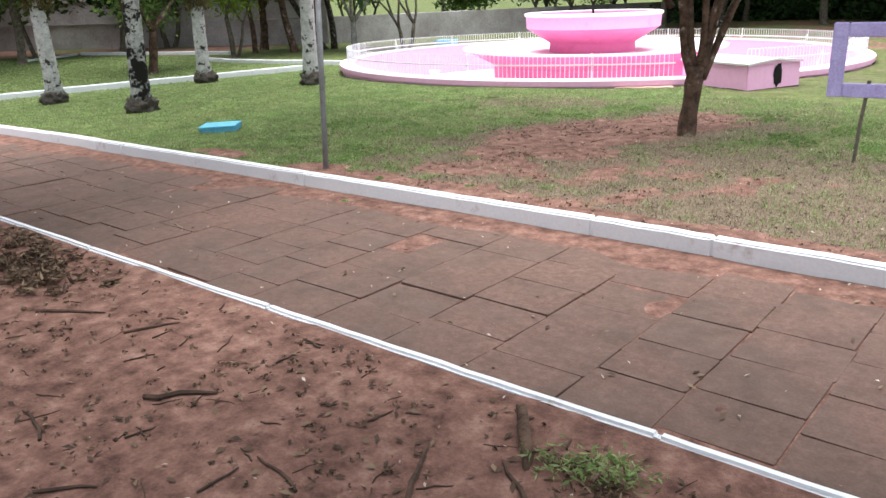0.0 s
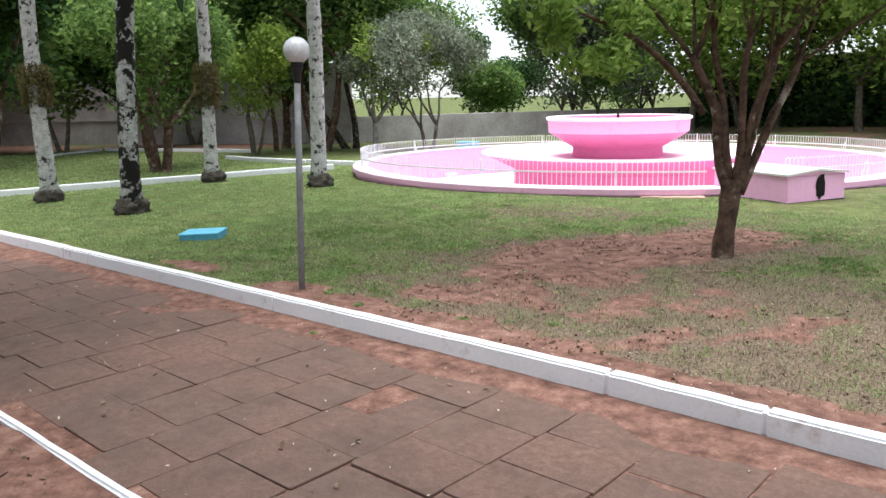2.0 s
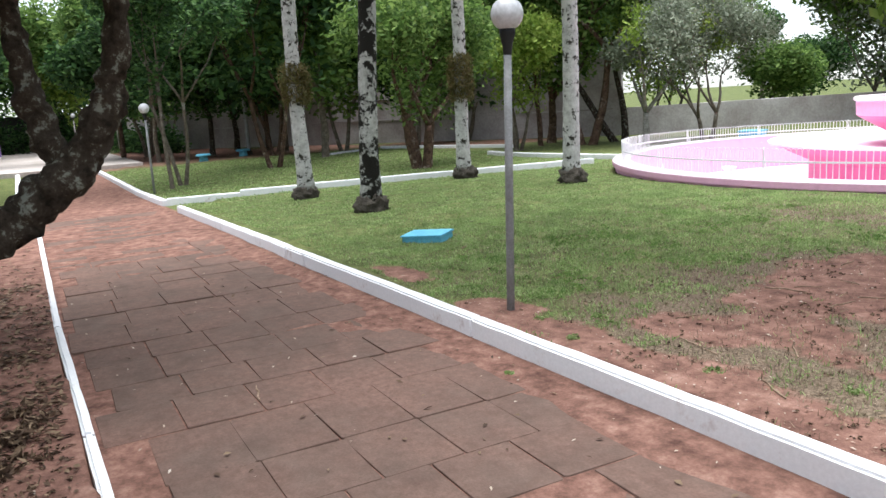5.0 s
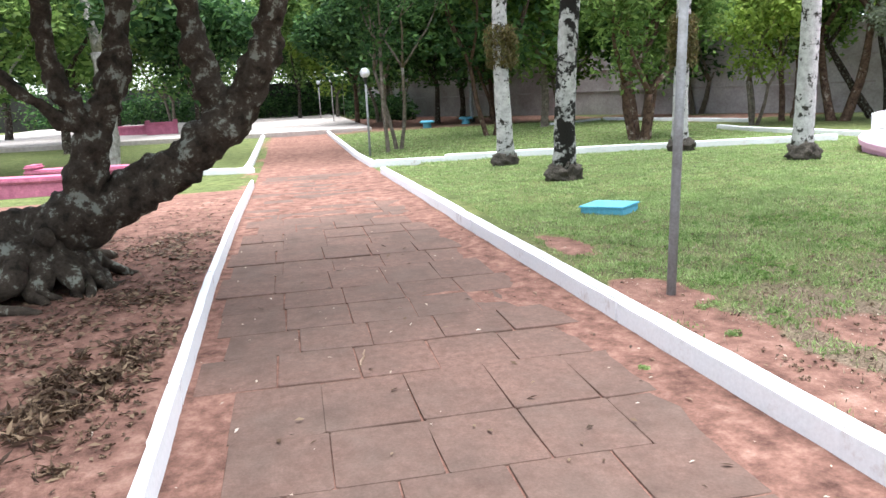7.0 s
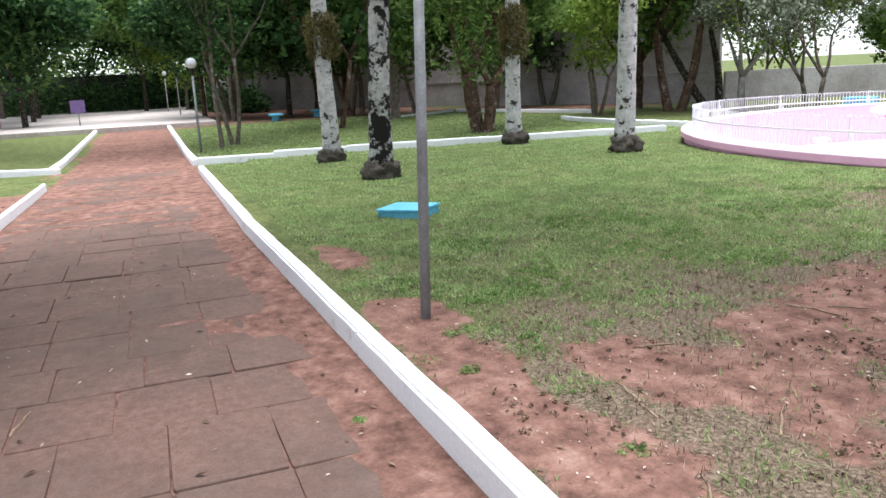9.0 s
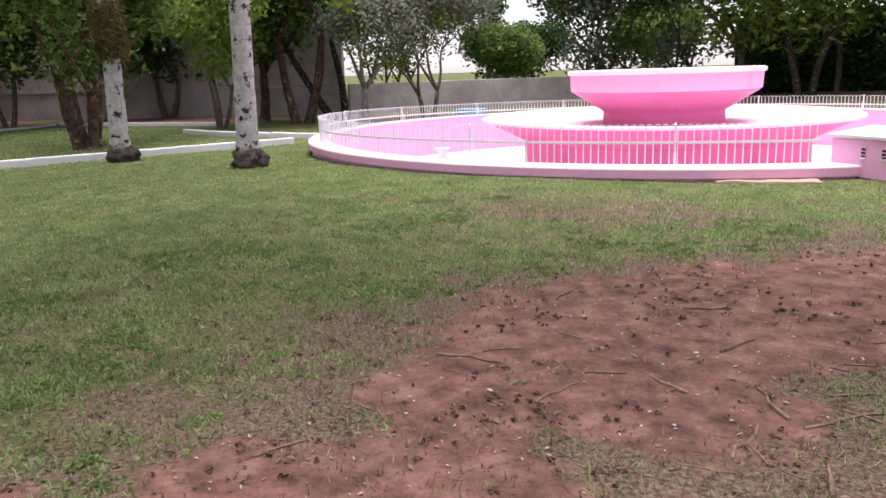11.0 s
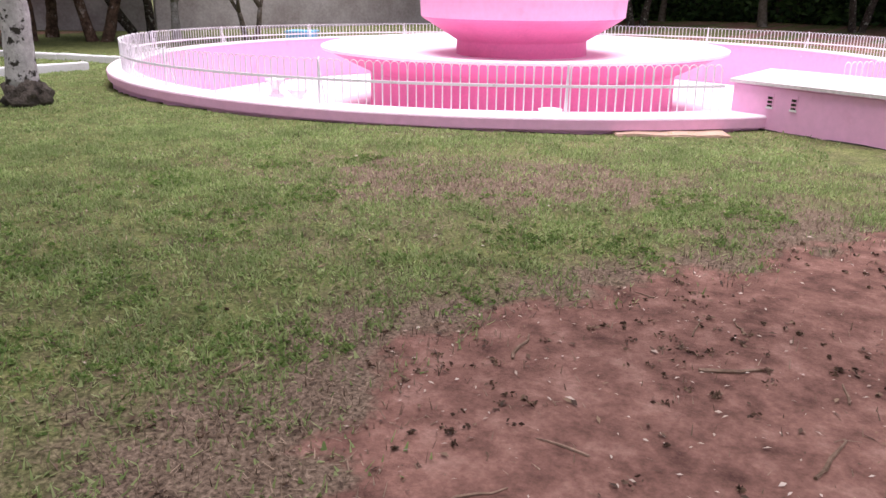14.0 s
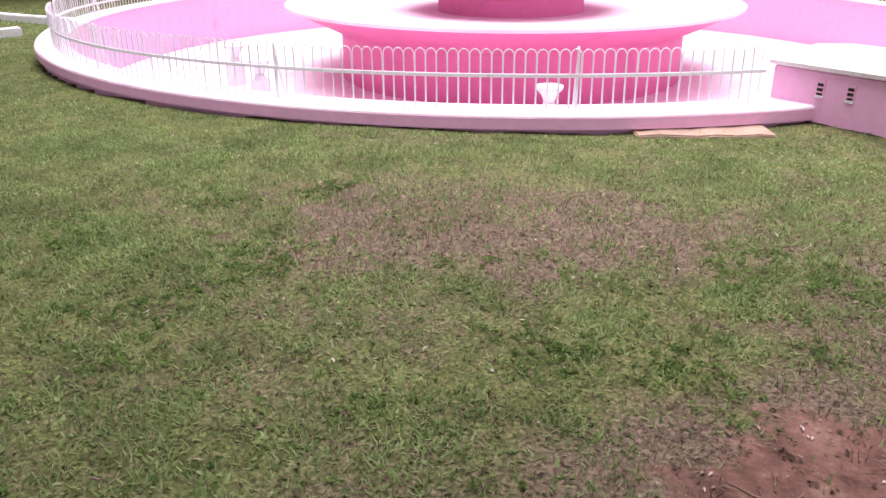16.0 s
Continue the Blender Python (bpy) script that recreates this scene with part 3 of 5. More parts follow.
for i in range(16):
    a = 2 * math.pi * (i + 0.3) / 16
    if HUT_A < (a - 2 * math.pi) < HUT_B:
        continue
    bm = bmesh.new()
    tube(bm, [(0, 0, -0.05), (0, 0, 0.4), (-0.02, 0, 0.42)], [0.011, 0.011, 0.009], 6)
    tube(bm, [(-0.12, 0, -0.04), (-0.02, 0, 0.3)], [0.01, 0.01], 5)
    ob = part("post", bm, M_WHITE, railing)
    ob.matrix_basis = pose((RR - 0.02) * math.cos(a), (RR - 0.02) * math.sin(a), 0, 0, 0, math.degrees(a))


URNS = ((-7.2, 14.3), (-10.9, 14.1), (-12.0, 14.85))


def urn(x, y, z, s=1.0):
    root = tagged(empty("planter_urn", pose(x, y, z)), "small white plaster urn standing by the pool rim", "planter", "urns round the pool")
    part("foot", lathe([(0, 0), (0.09 * s, 0), (0.07 * s, 0.05 * s), (0.07 * s, 0.07 * s), (0, 0.07 * s)], 16), M_WHITE, root)
    part("cup", lathe([(0.06 * s, 0.071 * s), (0.09 * s, 0.16 * s), (0.15 * s, 0.22 * s), (0.16 * s, 0.26 * s), (0.13 * s, 0.26 * s), (0.07 * s, 0.15 * s), (0, 0.15 * s)], 18), M_WHITE, root, smooth=True)
    return root


for x, y in URNS:
    ped = part("plinth", lathe([(0, -0.66), (0.13, -0.66), (0.12, -0.36), (0, -0.36)], 14), M_PALE, fountain)
    ped.matrix_basis = pose(x - POOL[0], y - POOL[1], 0)
    urn(x, y, fz - 0.36, 0.9)

# pump hut against the rim
hut_rot = -24.0
hut = tagged(empty("pump_hut", pose(-3.64, 12.78, 0.1, 0, 0, hut_rot)), "small pink pump hut with white roof and soot-black hole", "hut")
HL, HW, HH = 1.48, 1.2, 0.415
hb = bmesh.new()
box(hb, -HL, 0.0, -0.25, 0, HW, HH, 0.01, 0.006, 4)
part("hut_body", hb, M_PINK, hut)
part("footing", box(bmesh.new(), -HL - 0.004, -0.006, -0.2, 0.006, HW + 0.004, 0.035, 0.004, 0.012, 12), M_ROOTBALL, hut, "dark crumbling footing")
rb = bmesh.new()
for y0, y1, z0, z1 in ((-0.03, HW / 2, HH + 0.005, HH + 0.065), (HW / 2, HW + 0.03, HH + 0.065, HH + 0.005)):
    vs = [rb.verts.new(p) for p in ((-HL - 0.03, y0, z0), (0.03, y0, z0), (0.03, y1, z1), (-HL - 0.03, y1, z1), (-HL - 0.03, y0, z0 + 0.03), (0.03, y0, z0 + 0.03), (0.03, y1, z1 + 0.03), (-HL - 0.03, y1, z1 + 0.03))]
    for q in ((0, 1, 2, 3), (4, 5, 6, 7), (0, 1, 5, 4), (1, 2, 6, 5), (2, 3, 7, 6), (3, 0, 4, 7)):
        rb.faces.new([vs[k] for k in q])
bmesh.ops.recalc_face_normals(rb, faces=rb.faces)
part("roof", rb, M_ROOF, hut, "white sheet roof")
for xg in (-0.02, -HL + 0.02):
    gb = bmesh.new()
    a3 = [gb.verts.new((xg - 0.02, y, z)) for y, z in ((0, HH), (HW, HH), (HW / 2, HH + 0.058))]
    b3 = [gb.verts.new((xg + 0.02, y, z)) for y, z in ((0, HH), (HW, HH), (HW / 2, HH + 0.058))]
    gb.faces.new(a3), gb.faces.new(b3[::-1])
    for k in range(3):
        gb.faces.new((a3[k], a3[(k + 1) % 3], b3[(k + 1) % 3], b3[k]))
    part("gable", gb, M_PINK, hut)
sb = bmesh.new()
rng = random.Random(4)
rim_v = [sb.verts.new((0.006, 0.68 + 0.1 * math.cos(a) * rng.uniform(0.8, 1.15), 0.24 + 0.2 * math.sin(a) * rng.uniform(0.8, 1.2))) for a in np.linspace(0, 2 * math.pi, 18, endpoint=False)]
in_v = [sb.verts.new((0.012, 0.68 + (v.co.y - 0.68) * 0.6, 0.24 + (v.co.z - 0.24) * 0.6)) for v in rim_v]
for k in range(18):
    sb.faces.new((rim_v[k], rim_v[(k + 1) % 18], in_v[(k + 1) % 18], in_v[k]))
sb.faces.new(in_v)
part("hole", sb, M_SOOT, hut, "soot-black burnt hole")
for vx in (-1.12, -0.89):
    vb = bmesh.new()
    box(vb, vx, -0.008, 0.225, vx + 0.065, 0.004, 0.355)
    vent = part("vent", vb, M_PINK, hut, "pink pierced vent block")
    for k in range(3):
        sbm = box(bmesh.new(), vx + 0.01, -0.011, 0.235 + k * 0.036, vx + 0.055, -0.004, 0.257 + k * 0.036)
        part("slot", sbm, M_BARK_DARK, vent)
    part("sill", box(bmesh.new(), vx, -0.014, 0.222, vx + 0.065, -0.006, 0.24), M_WHITE, vent, "small white sill")
slab_b = box(bmesh.new(), -0.5, -0.2, -0.02, 0.5, 0.2, 0.02, 0.01, 0.012, 6)
ps = part("paving_slab", slab_b, worn("sandy concrete", (0.5, 0.36, 0.27), (0.38, 0.26, 0.2), 4, 40), None)
ps.matrix_world = pose(-5.35, 12.62, 0.118, 0, 0, 30)
tagged(ps, "sandy concrete slab sunk in grass by the pool rim", "slab")


# lamps, boxes, signs -----------------------------------------------------------------------------
def street_lamp(label, x, y, h, r=0.035, globe=0.135, tilt=(0, 0), pole=M_POLE, z=None):
    root = tagged(empty("garden_lamp", pose(x, y, ground_z(x, y) if z is None else z, tilt[0], tilt[1])), label, "lamp post", "garden lamps")
    bm = bmesh.new()
    tube(bm, [(0, 0, -0.2), (0, 0, h * 0.5), (0, 0, h - globe - 0.1)], [r, r, r * 0.95], 14)
    part("pole", bm, pole, root, smooth=True)
    part("collar", lathe([(r, h - globe - 0.16), (r * 1.2, h - globe - 0.1), (r * 1.9, h - globe - 0.02), (r * 1.9, h - globe + 0.02), (0, h - globe + 0.02)], 16), M_DARK, root, "black lamp collar", True)
    bm = bmesh.new()
    bmesh.ops.create_uvsphere(bm, u_segments=28, v_segments=18, radius=globe)
    bmesh.ops.translate(bm, verts=bm.verts, vec=(0, 0, h))
    part("globe", bm, M_GLOBE, root, "milky glass globe", True)
    return root


street_lamp("slim grey lamp post with milky globe on the lawn", -5.3, 5.17, 2.09, 0.029, 0.113, tilt=(-1.6, 0.8))
street_lamp("thin pale garden lamp post beside the far path", -21.6, 5.0, 2.15, 0.03, 0.13)
for x, y in ((-45, 5.5), (-52, 5.1), (-56, 6.9), (-50, 7.2)):
    street_lamp("distant pale lamp post at the end of the path", x, y, 2.4, 0.03, 0.13, pole=M_WALL)

crate = tagged(empty("blue_box", pose(-8.45, 6.1, ground_z(-8.45, 6.1), 2, -2, 38)), "flat bright blue painted wooden box lying on grass", "box")
bm = box(bmesh.new(), -0.24, -0.17, -0.02, 0.24, 0.17, 0.07, 0.008, 0.004, 3)
part("box_body", bm, M_BLUE, crate)
bm = box(bmesh.new(), -0.255, -0.185, 0.072, 0.255, 0.185, 0.092, 0.006, 0.003, 3)
part("lid", bm, M_BLUE, crate)
bm = box(bmesh.new(), -0.22, -0.15, -0.06, 0.22, 0.15, -0.02, 0.005)
part("runner", bm, M_DARK, crate)

bin_root = tagged(empty("blue_bin", pose(-15.4, 19.5, ground_z(-15.4, 19.5) - 0.03, 0, 0, 25)), "square blue bin behind the pool railing", "bin")
part("bin_body", box(bmesh.new(), -0.3, -0.28, -0.05, 0.3, 0.28, 0.4, 0.02), M_BLUE, bin_root)
part("bin_rim", box(bmesh.new(), -0.32, -0.3, 0.402, 0.32, 0.3, 0.44, 0.01), M_BLUE, bin_root)

sign = tagged(empty("sign_frame", pose(-0.93, 7.98, ground_z(-0.93, 7.98), 0, 0, 8)), "hollow lilac-painted metal sign frame on a thin post", "sign")
bm = bmesh.new()
tube(bm, [(0, 0, -0.2), (0.02, 0, 0.4), (0.05, 0, 0.78)], [0.018, 0.018, 0.018], 8)
part("post", bm, M_BARK_GREY, sign, "rusty thin steel post")
for nm, b4 in (("frame_bar", (-0.3, 0.62, -0.17, 1.3)), ("frame_bar", (0.45, 0.62, 0.58, 1.3)), ("frame_bar", (-0.168, 0.62, 0.448, 0.75)), ("frame_bar", (-0.168, 1.17, 0.448, 1.3))):
    part(nm, box(bmesh.new(), b4[0], -0.025, b4[1], b4[2], 0.025, b4[3], 0.008), M_LILAC, sign)

psign = tagged(empty("small_sign", pose(-39, 1.1, ground_z(-39, 1.1), 0, 0, 80)), "small purple sign board on a post", "sign")
bm = bmesh.new()
tube(bm, [(0, 0, -0.2), (0, 0, 0.8)], [0.03, 0.03], 6)
part("post", bm, M_POLE, psign)
part("board", box(bmesh.new(), -0.3, -0.03, 0.7, 0.3, 0.03, 1.25, 0.01), worn("purple paint", (0.2, 0.13, 0.3), (0.14, 0.09, 0.22), 5, 40), psign)

for x, y in ((-35.6, 10.8), (-34.0, 8.75)):
    root = tagged(empty("blue_stool", pose(x, y, ground_z(x, y))), "low round light blue concrete stool on the lawn", "stool")
    part("stool_base", lathe([(0, -0.05), (0.2, -0.05), (0.16, 0.2), (0, 0.2)], 16), M_BLUE, root)
    part("stool_top", lathe([(0, 0.201), (0.3, 0.201), (0.32, 0.24), (0.25, 0.3), (0, 0.3)], 20), M_BLUE, root, smooth=True)


def bench(label, x, y, rot, length, depth=0.5, h=0.36):
    root = tagged(empty("bench", pose(x, y, ground_z(x, y), 0, 0, rot)), label, "bench", "pink benches")
    part("seat", box(bmesh.new(), -length / 2, -depth / 2, h - 0.1, length / 2, depth / 2, h, 0.03, 0.008, 5), M_BENCH, root)
    part("base", box(bmesh.new(), -length / 2 + 0.05, -depth / 2 + 0.04, -0.1, length / 2 - 0.05, depth / 2 - 0.04, h - 0.102, 0.02, 0.008, 5), M_BENCH, root)
    part("armrest", box(bmesh.new(), -length / 2, -depth / 2, h + 0.002, -length / 2 + 0.25, depth / 2, h + 0.1, 0.04, 0.01), M_BENCH, root)
    part("armrest", box(bmesh.new(), length / 2 - 0.25, -depth / 2, h + 0.002, length / 2, depth / 2, h + 0.1, 0.04, 0.01), M_BENCH, root)
    return root


bench("faded pink concrete bench on the lawn", -16.2, -1.9, 84, 2.4)
bench("faded pink concrete bench with rounded arms", -18.5, -1.2, 80, 2.6)
bench("distant dark pink concrete bench", -42, -5.0, 70, 3.2, 0.8, 0.6)
bench("distant pink concrete bench", -40.5, -2.9, 95, 1.5, 0.8, 0.75)


# palms ----------------------------------------------------------------------------------------
def palm(label, x, y, bark, r, seed, fern_z=None, lean=(0, 0), height=6.5):
    rng = random.Random(seed)
    nrng = np.random.default_rng(seed)
    root = tagged(empty("palm_tree", pose(x, y, ground_z(x, y) - 0.02)), label, "palm", "palms on the lawn")
    bm = bmesh.new()
    bmesh.ops.create_uvsphere(bm, u_segments=32, v_segments=18, radius=1)
    for v in bm.verts:
        k = 1 + 0.3 * noise.noise(v.co * 2.5 + Vector((seed, 0, 0))) + 0.25 * noise.noise(v.co * 7)
        v.co = Vector((v.co.x * r * 1.75 * k, v.co.y * r * 1.75 * k, v.co.z * 0.2 * k + 0.11))
    part("root_ball", bm, M_ROOTBALL, root, "dark knobbly root ball", True)
    bm = bmesh.new()
    n = 40
    pts, rad = [], []
    for i in range(n):
        h = 0.16 + (height - 0.16) * i / (n - 1)
        pts.append((lean[0] * h + 0.03 * math.sin(h * 0.9 + seed), lean[1] * h + 0.03 * math.cos(h * 1.1 + seed), h))
        rad.append(r * (1.0 + 0.35 * math.exp(-h * 3) - 0.03 * h) * (1 + 0.025 * (i % 2)))
    tube(bm, pts, rad, 16, 0.08, seed)
    part("trunk", bm, bark, root, smooth=True)
    vs, fs, c = [], [], 0
    for k in range(18):
        a = k * 2.399
        el = rng.uniform(-0.2, 1.1)
        d = Vector((math.cos(a) * math.cos(el), math.sin(a) * math.cos(el), math.sin(el)))
        p = Vector((lean[0] * height, lean[1] * height, height))
        for s in range(22):
            d = (d + Vector((0, 0, -0.07))).normalized()
            p = p + d * 0.11
            side = d.cross(Vector((0, 0, 1))).normalized()
            for sg in (-1, 1):
                tip = p + side * sg * 0.42 * math.sin(0.4 + s * 0.12) + d * 0.25 + Vector((0, 0, -0.18))
                w = d * 0.025
                vs += [p - w, p + w, tip + w * 0.3, tip - w * 0.3]
                fs.append((c, c + 1, c + 2, c + 3))
                c += 4
    raw("crown", [tuple(v) for v in vs], fs, M_LEAF, root)
    if fern_z:
        cs = [(lean[0] * z + r * 0.9 * math.cos(q), lean[1] * z + r * 0.9 * math.sin(q), z) for z in np.linspace(fern_z[0], fern_z[1], 7) for q in (0, 1.5, 3, 4.5)]
        v, f = leaves(nrng, cs, 0.19, 3600, 0.055, 0.9, 0.22)
        raw("fern_clump", v, f, M_FERN, root)["label"] = "shaggy brown fern growing on the trunk"
    return root


palm("palm with pale ringed trunk and shaggy fern clump", -14.8, 6.77, M_PALM, 0.14, 1, (1.85, 2.4))
palm("palm with dark mossy trunk rising from a knobbly root ball", -11.56, 6.74, M_PALM_DARK, 0.145, 2, lean=(0.02, 0.045))
palm("palm with pale grey ringed trunk on the lawn", -15.25, 10.5, M_PALM, 0.145, 3, (1.75, 2.5))
palm("palm with lichen-blotched trunk near the pool", -11.86, 10.78, M_PALM, 0.145, 4)
palm("thin palm beyond the crossing kerb", -36.2, 11.2, M_POLE, 0.09, 5)

# the slender many-stemmed tree in the near lawn
nrng = np.random.default_rng(21)
rng = random.Random(21)
front = tagged(empty("tree", pose(-2.84, 8.57, ground_z(-2.84, 8.57) - 0.02)), "many-stemmed smooth brown-barked tree in bare earth", "tree")
bm = bmesh.new()
tips = []
right = Vector((0.74, 0.67, 0))
away = Vector((-0.67, 0.74, 0))
trunk_pts, trunk_rad = spline([(0, 0, -0.1), (0.0, 0.0, 0.1), right * 0.03 + Vector((0, 0, 0.4)), right * 0.06 + Vector((0, 0, 0.8))], [0.14, 0.1, 0.088, 0.1], 4)
tube(bm, trunk_pts, trunk_rad, 12, 0.3, 3.0)
for dx, dy, h, r, mid_k in ((-0.3, 0.05, 2.0, 0.05, 0.3), (-0.1, 0.12, 2.3, 0.036, 0.5), (0.08, -0.1, 2.2, 0.036, 0.5), (0.36, 0.0, 2.1, 0.05, 0.5), (0.62, 0.1, 2.0, 0.042, 0.55), (0.22, -0.12, 2.0, 0.03, 0.5)):
    s0 = right * (0.06 + dx * 0.12) + Vector((0, 0, 0.66))
    s2 = right * (dx * 1.2) + away * dy * 2 + Vector((0, 0, h))
    s1 = s0.lerp(s2, 0.5) + right * (dx * (mid_k - 0.5)) + Vector((0, 0, 0.1))
    j1, j2 = (right * rng.uniform(-0.05, 0.05) + away * rng.uniform(-0.06, 0.06) for _ in range(2))
    p, q = spline([s0, s0.lerp(s1, 0.5) + j1, s1, s1.lerp(s2, 0.5) + j2, s2], [r * 1.2, r * 1.05, r, r * 0.9, r * 0.75], 4)
    tube(bm, p, q, 9, 0.2, dx * 9)
    for k in range(3):
        way = right * (dx * 1.0 + rng.uniform(-0.6, 0.6)) + away * rng.uniform(-0.6, 0.6) + Vector((0, 0, 0.8))
        grow(rng, bm, p[-2], way, 1.0, r * 0.5, 2, tips)
limb, limb_r = spline([right * -0.26 + Vector((0, 0, 1.45)), right * -0.5 + Vector((0, 0, 1.78)), right * -0.95 + away * -0.1 + Vector((0, 0, 2.15)), right * -1.5 + away * -0.2 + Vector((0, 0, 2.4))], [0.04, 0.035, 0.026, 0.015], 4)
tube(bm, limb, limb_r, 7, 0.15, 4)
tips += [v for v in limb[-6:]]
part("trunk", bm, M_BARK, front, smooth=True)
tips = [t if t.z > 2.45 else Vector((t.x, t.y, 2.45 + rng.random() * 0.6)) for t in tips]
v, f = leaves(nrng, tips, 0.45, 20000, 0.055, 0.5)
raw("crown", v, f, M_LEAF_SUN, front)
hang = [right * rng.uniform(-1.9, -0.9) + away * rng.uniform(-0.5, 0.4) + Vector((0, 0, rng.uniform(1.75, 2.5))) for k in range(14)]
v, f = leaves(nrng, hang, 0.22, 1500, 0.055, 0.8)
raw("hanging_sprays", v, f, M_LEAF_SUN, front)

def gnarl(bm):
    """Knots and ridges on old wood."""
    for v in bm.verts:
        v.co += noise.noise_vector(v.co * 5) * 0.04 + noise.noise_vector(v.co * 13) * 0.03


# the old leaning tree beside the path
old = tagged(empty("tree", pose(0, 0, 0)), "old dark leaning tree with lichen and tangled roots", "tree")
bm = bmesh.new()
p, q = spline([(-7.15, 0.55, -0.05), (-7.12, 0.8, 0.32), (-7.1, 1.12, 0.5), (-7.1, 1.5, 0.66), (-7.1, 1.85, 0.82), (-7.1, 2.16, 1.01), (-7.08, 2.41, 1.2), (-7.06, 2.62, 1.41), (-7.0, 2.76, 1.7), (-6.95, 2.86, 2.0), (-6.8, 2.95, 2.7), (-6.6, 3.0, 3.7)], [0.34, 0.3, 0.235, 0.2, 0.175, 0.16, 0.155, 0.145, 0.115, 0.1, 0.085, 0.07], 10)
tube(bm, p, q, 26, 0.3, 1.0)
gnarl(bm)
part("trunk", bm, M_BARK_OLD, old, smooth=True)
tips = []
orng = random.Random(8)
for pts, rads in (([(-7.1, 1.4, 0.64), (-7.05, 1.46, 1.0), (-7.05, 1.55, 1.28), (-7.08, 1.67, 1.5), (-7.1, 1.73, 1.78), (-7.15, 1.77, 2.15), (-7.2, 1.8, 3.0)], [0.165, 0.135, 0.125, 0.105, 0.092, 0.08, 0.065]),
                  ([(-7.05, 1.55, 1.2), (-7.0, 1.4, 1.45), (-7.0, 1.31, 1.68), (-7.0, 1.29, 2.1), (-7.1, 1.2, 2.8)], [0.09, 0.07, 0.065, 0.06, 0.05]),
                  ([(-7.05, 1.5, 1.2), (-6.95, 1.2, 1.45), (-6.95, 0.85, 1.75), (-7.0, 0.4, 2.1)], [0.06, 0.045, 0.04, 0.03]),
                  ([(-7.08, 2.42, 1.15), (-7.12, 2.44, 1.3), (-7.15, 2.34, 1.6), (-7.18, 2.28, 1.86), (-7.2, 2.25, 2.14), (-7.25, 2.2, 3.0)], [0.12, 0.115, 0.1, 0.092, 0.08, 0.06])):
    bm = bmesh.new()
    p, q = spline(pts, rads, 10)
    tube(bm, p, q, 18, 0.35, orng.random() * 9)
    gnarl(bm)
    for k in range(4):
        grow(orng, bm, p[-1 - k], (orng.uniform(-1, 1), orng.uniform(-1, 1), 0.6), 1.1, 0.05, 2, tips, 0.7)
    part("limb", bm, M_BARK_OLD, old, smooth=True)
for a in np.linspace(0.2, 2 * math.pi, 27):
    bm = bmesh.new()
    a = float(a) + orng.uniform(-0.2, 0.2)
    l = orng.uniform(0.6, 1.5) if not 0.1 < a < 2.9 else orng.uniform(0.4, 0.65)
    c = Vector((-7.0, 0.95, 0.36))
    e = [c + Vector((math.cos(a) * 0.2, math.sin(a) * 0.2, 0.05))]
    for k in range(1, 6):
        pp = c + Vector((math.cos(a + k * 0.13 * orng.uniform(-1, 1)) * (0.2 + l * k / 5), math.sin(a + k * 0.1 * orng.uniform(-1, 1)) * (0.2 + l * k / 5), 0))
        pp.z = max(0.4 - 0.45 * (k / 5) ** 0.6, 0) + 0.11 - 0.05 * (k == 5)
        e.append(pp)
    p, q = spline(e, [0.13, 0.1, 0.075, 0.05, 0.035, 0.015], 4)
    tube(bm, p, q, 8, 0.4, a)
    part("root", bm, M_BARK_OLD, old, smooth=True)
bm = bmesh.new()
tube(bm, [(-6.95, 1.1, 0.42), (-6.82, 1.15, 0.5), (-6.76, 1.17, 0.54)], [0.1, 0.07, 0.065], 12, 0.2, 2)
part("stub", bm, M_BARK_OLD, old, "sawn-off branch stub", True)
tips = [t for t in tips if t.z > 2.0]
# unseen clumps added high up to cast shade on path and near lawn
tips += [Vector((orng.uniform(-9.5, -4.0), orng.uniform(-2.4, 2.8), orng.uniform(3.5, 5.2))) for k in range(50)]
tips += [Vector((orng.uniform(-8.2, -4.7), orng.uniform(5.3, 8.2), orng.uniform(4.2, 5.6))) for k in range(60)]
v, f = leaves(np.random.default_rng(3), tips, 0.6, 52000, 0.1, 0.4)
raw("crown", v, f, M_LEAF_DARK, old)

# unseen broad tree, added so its crown shades the start of the walk
shade = tagged(empty("tree", pose(3.4, -0.8, ground_z(3.4, -0.8))), "unseen added tree whose crown shades the path", "tree")
bm = bmesh.new()
p, q = spline([(0, 0, -0.1), (0, 0.05, 0.6), (-0.1, 0.1, 1.8), (-0.4, 0.3, 3.2)], [0.4, 0.3, 0.25, 0.2], 5)
tube(bm, p, q, 14, 0.3, 2.0)
tips = []
for k in range(6):
    grow(orng, bm, p[-1 - k // 2], (-1.2 + 0.5 * math.sin(k), math.cos(k * 1.1), 0.7), 2.2, 0.12, 2, tips, 0.6)
part("trunk", bm, M_BARK_DARK, shade, smooth=True)
# clumps set wide of the trunk, added to shade path and lawn
tips = [t for t in tips if t.z > 3.4] + [Vector((orng.uniform(-7.2, 1.5), orng.uniform(-2.0, 4.9), orng.uniform(3.9, 5.6))) for k in range(120)] + [Vector((orng.uniform(-12.9, -8.2), orng.uniform(6.5, 9.0), orng.uniform(4.4, 5.6))) for k in range(26)]
v, f = leaves(np.random.default_rng(13), tips, 0.6, 46000, 0.1, 0.4)
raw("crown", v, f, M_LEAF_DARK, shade)

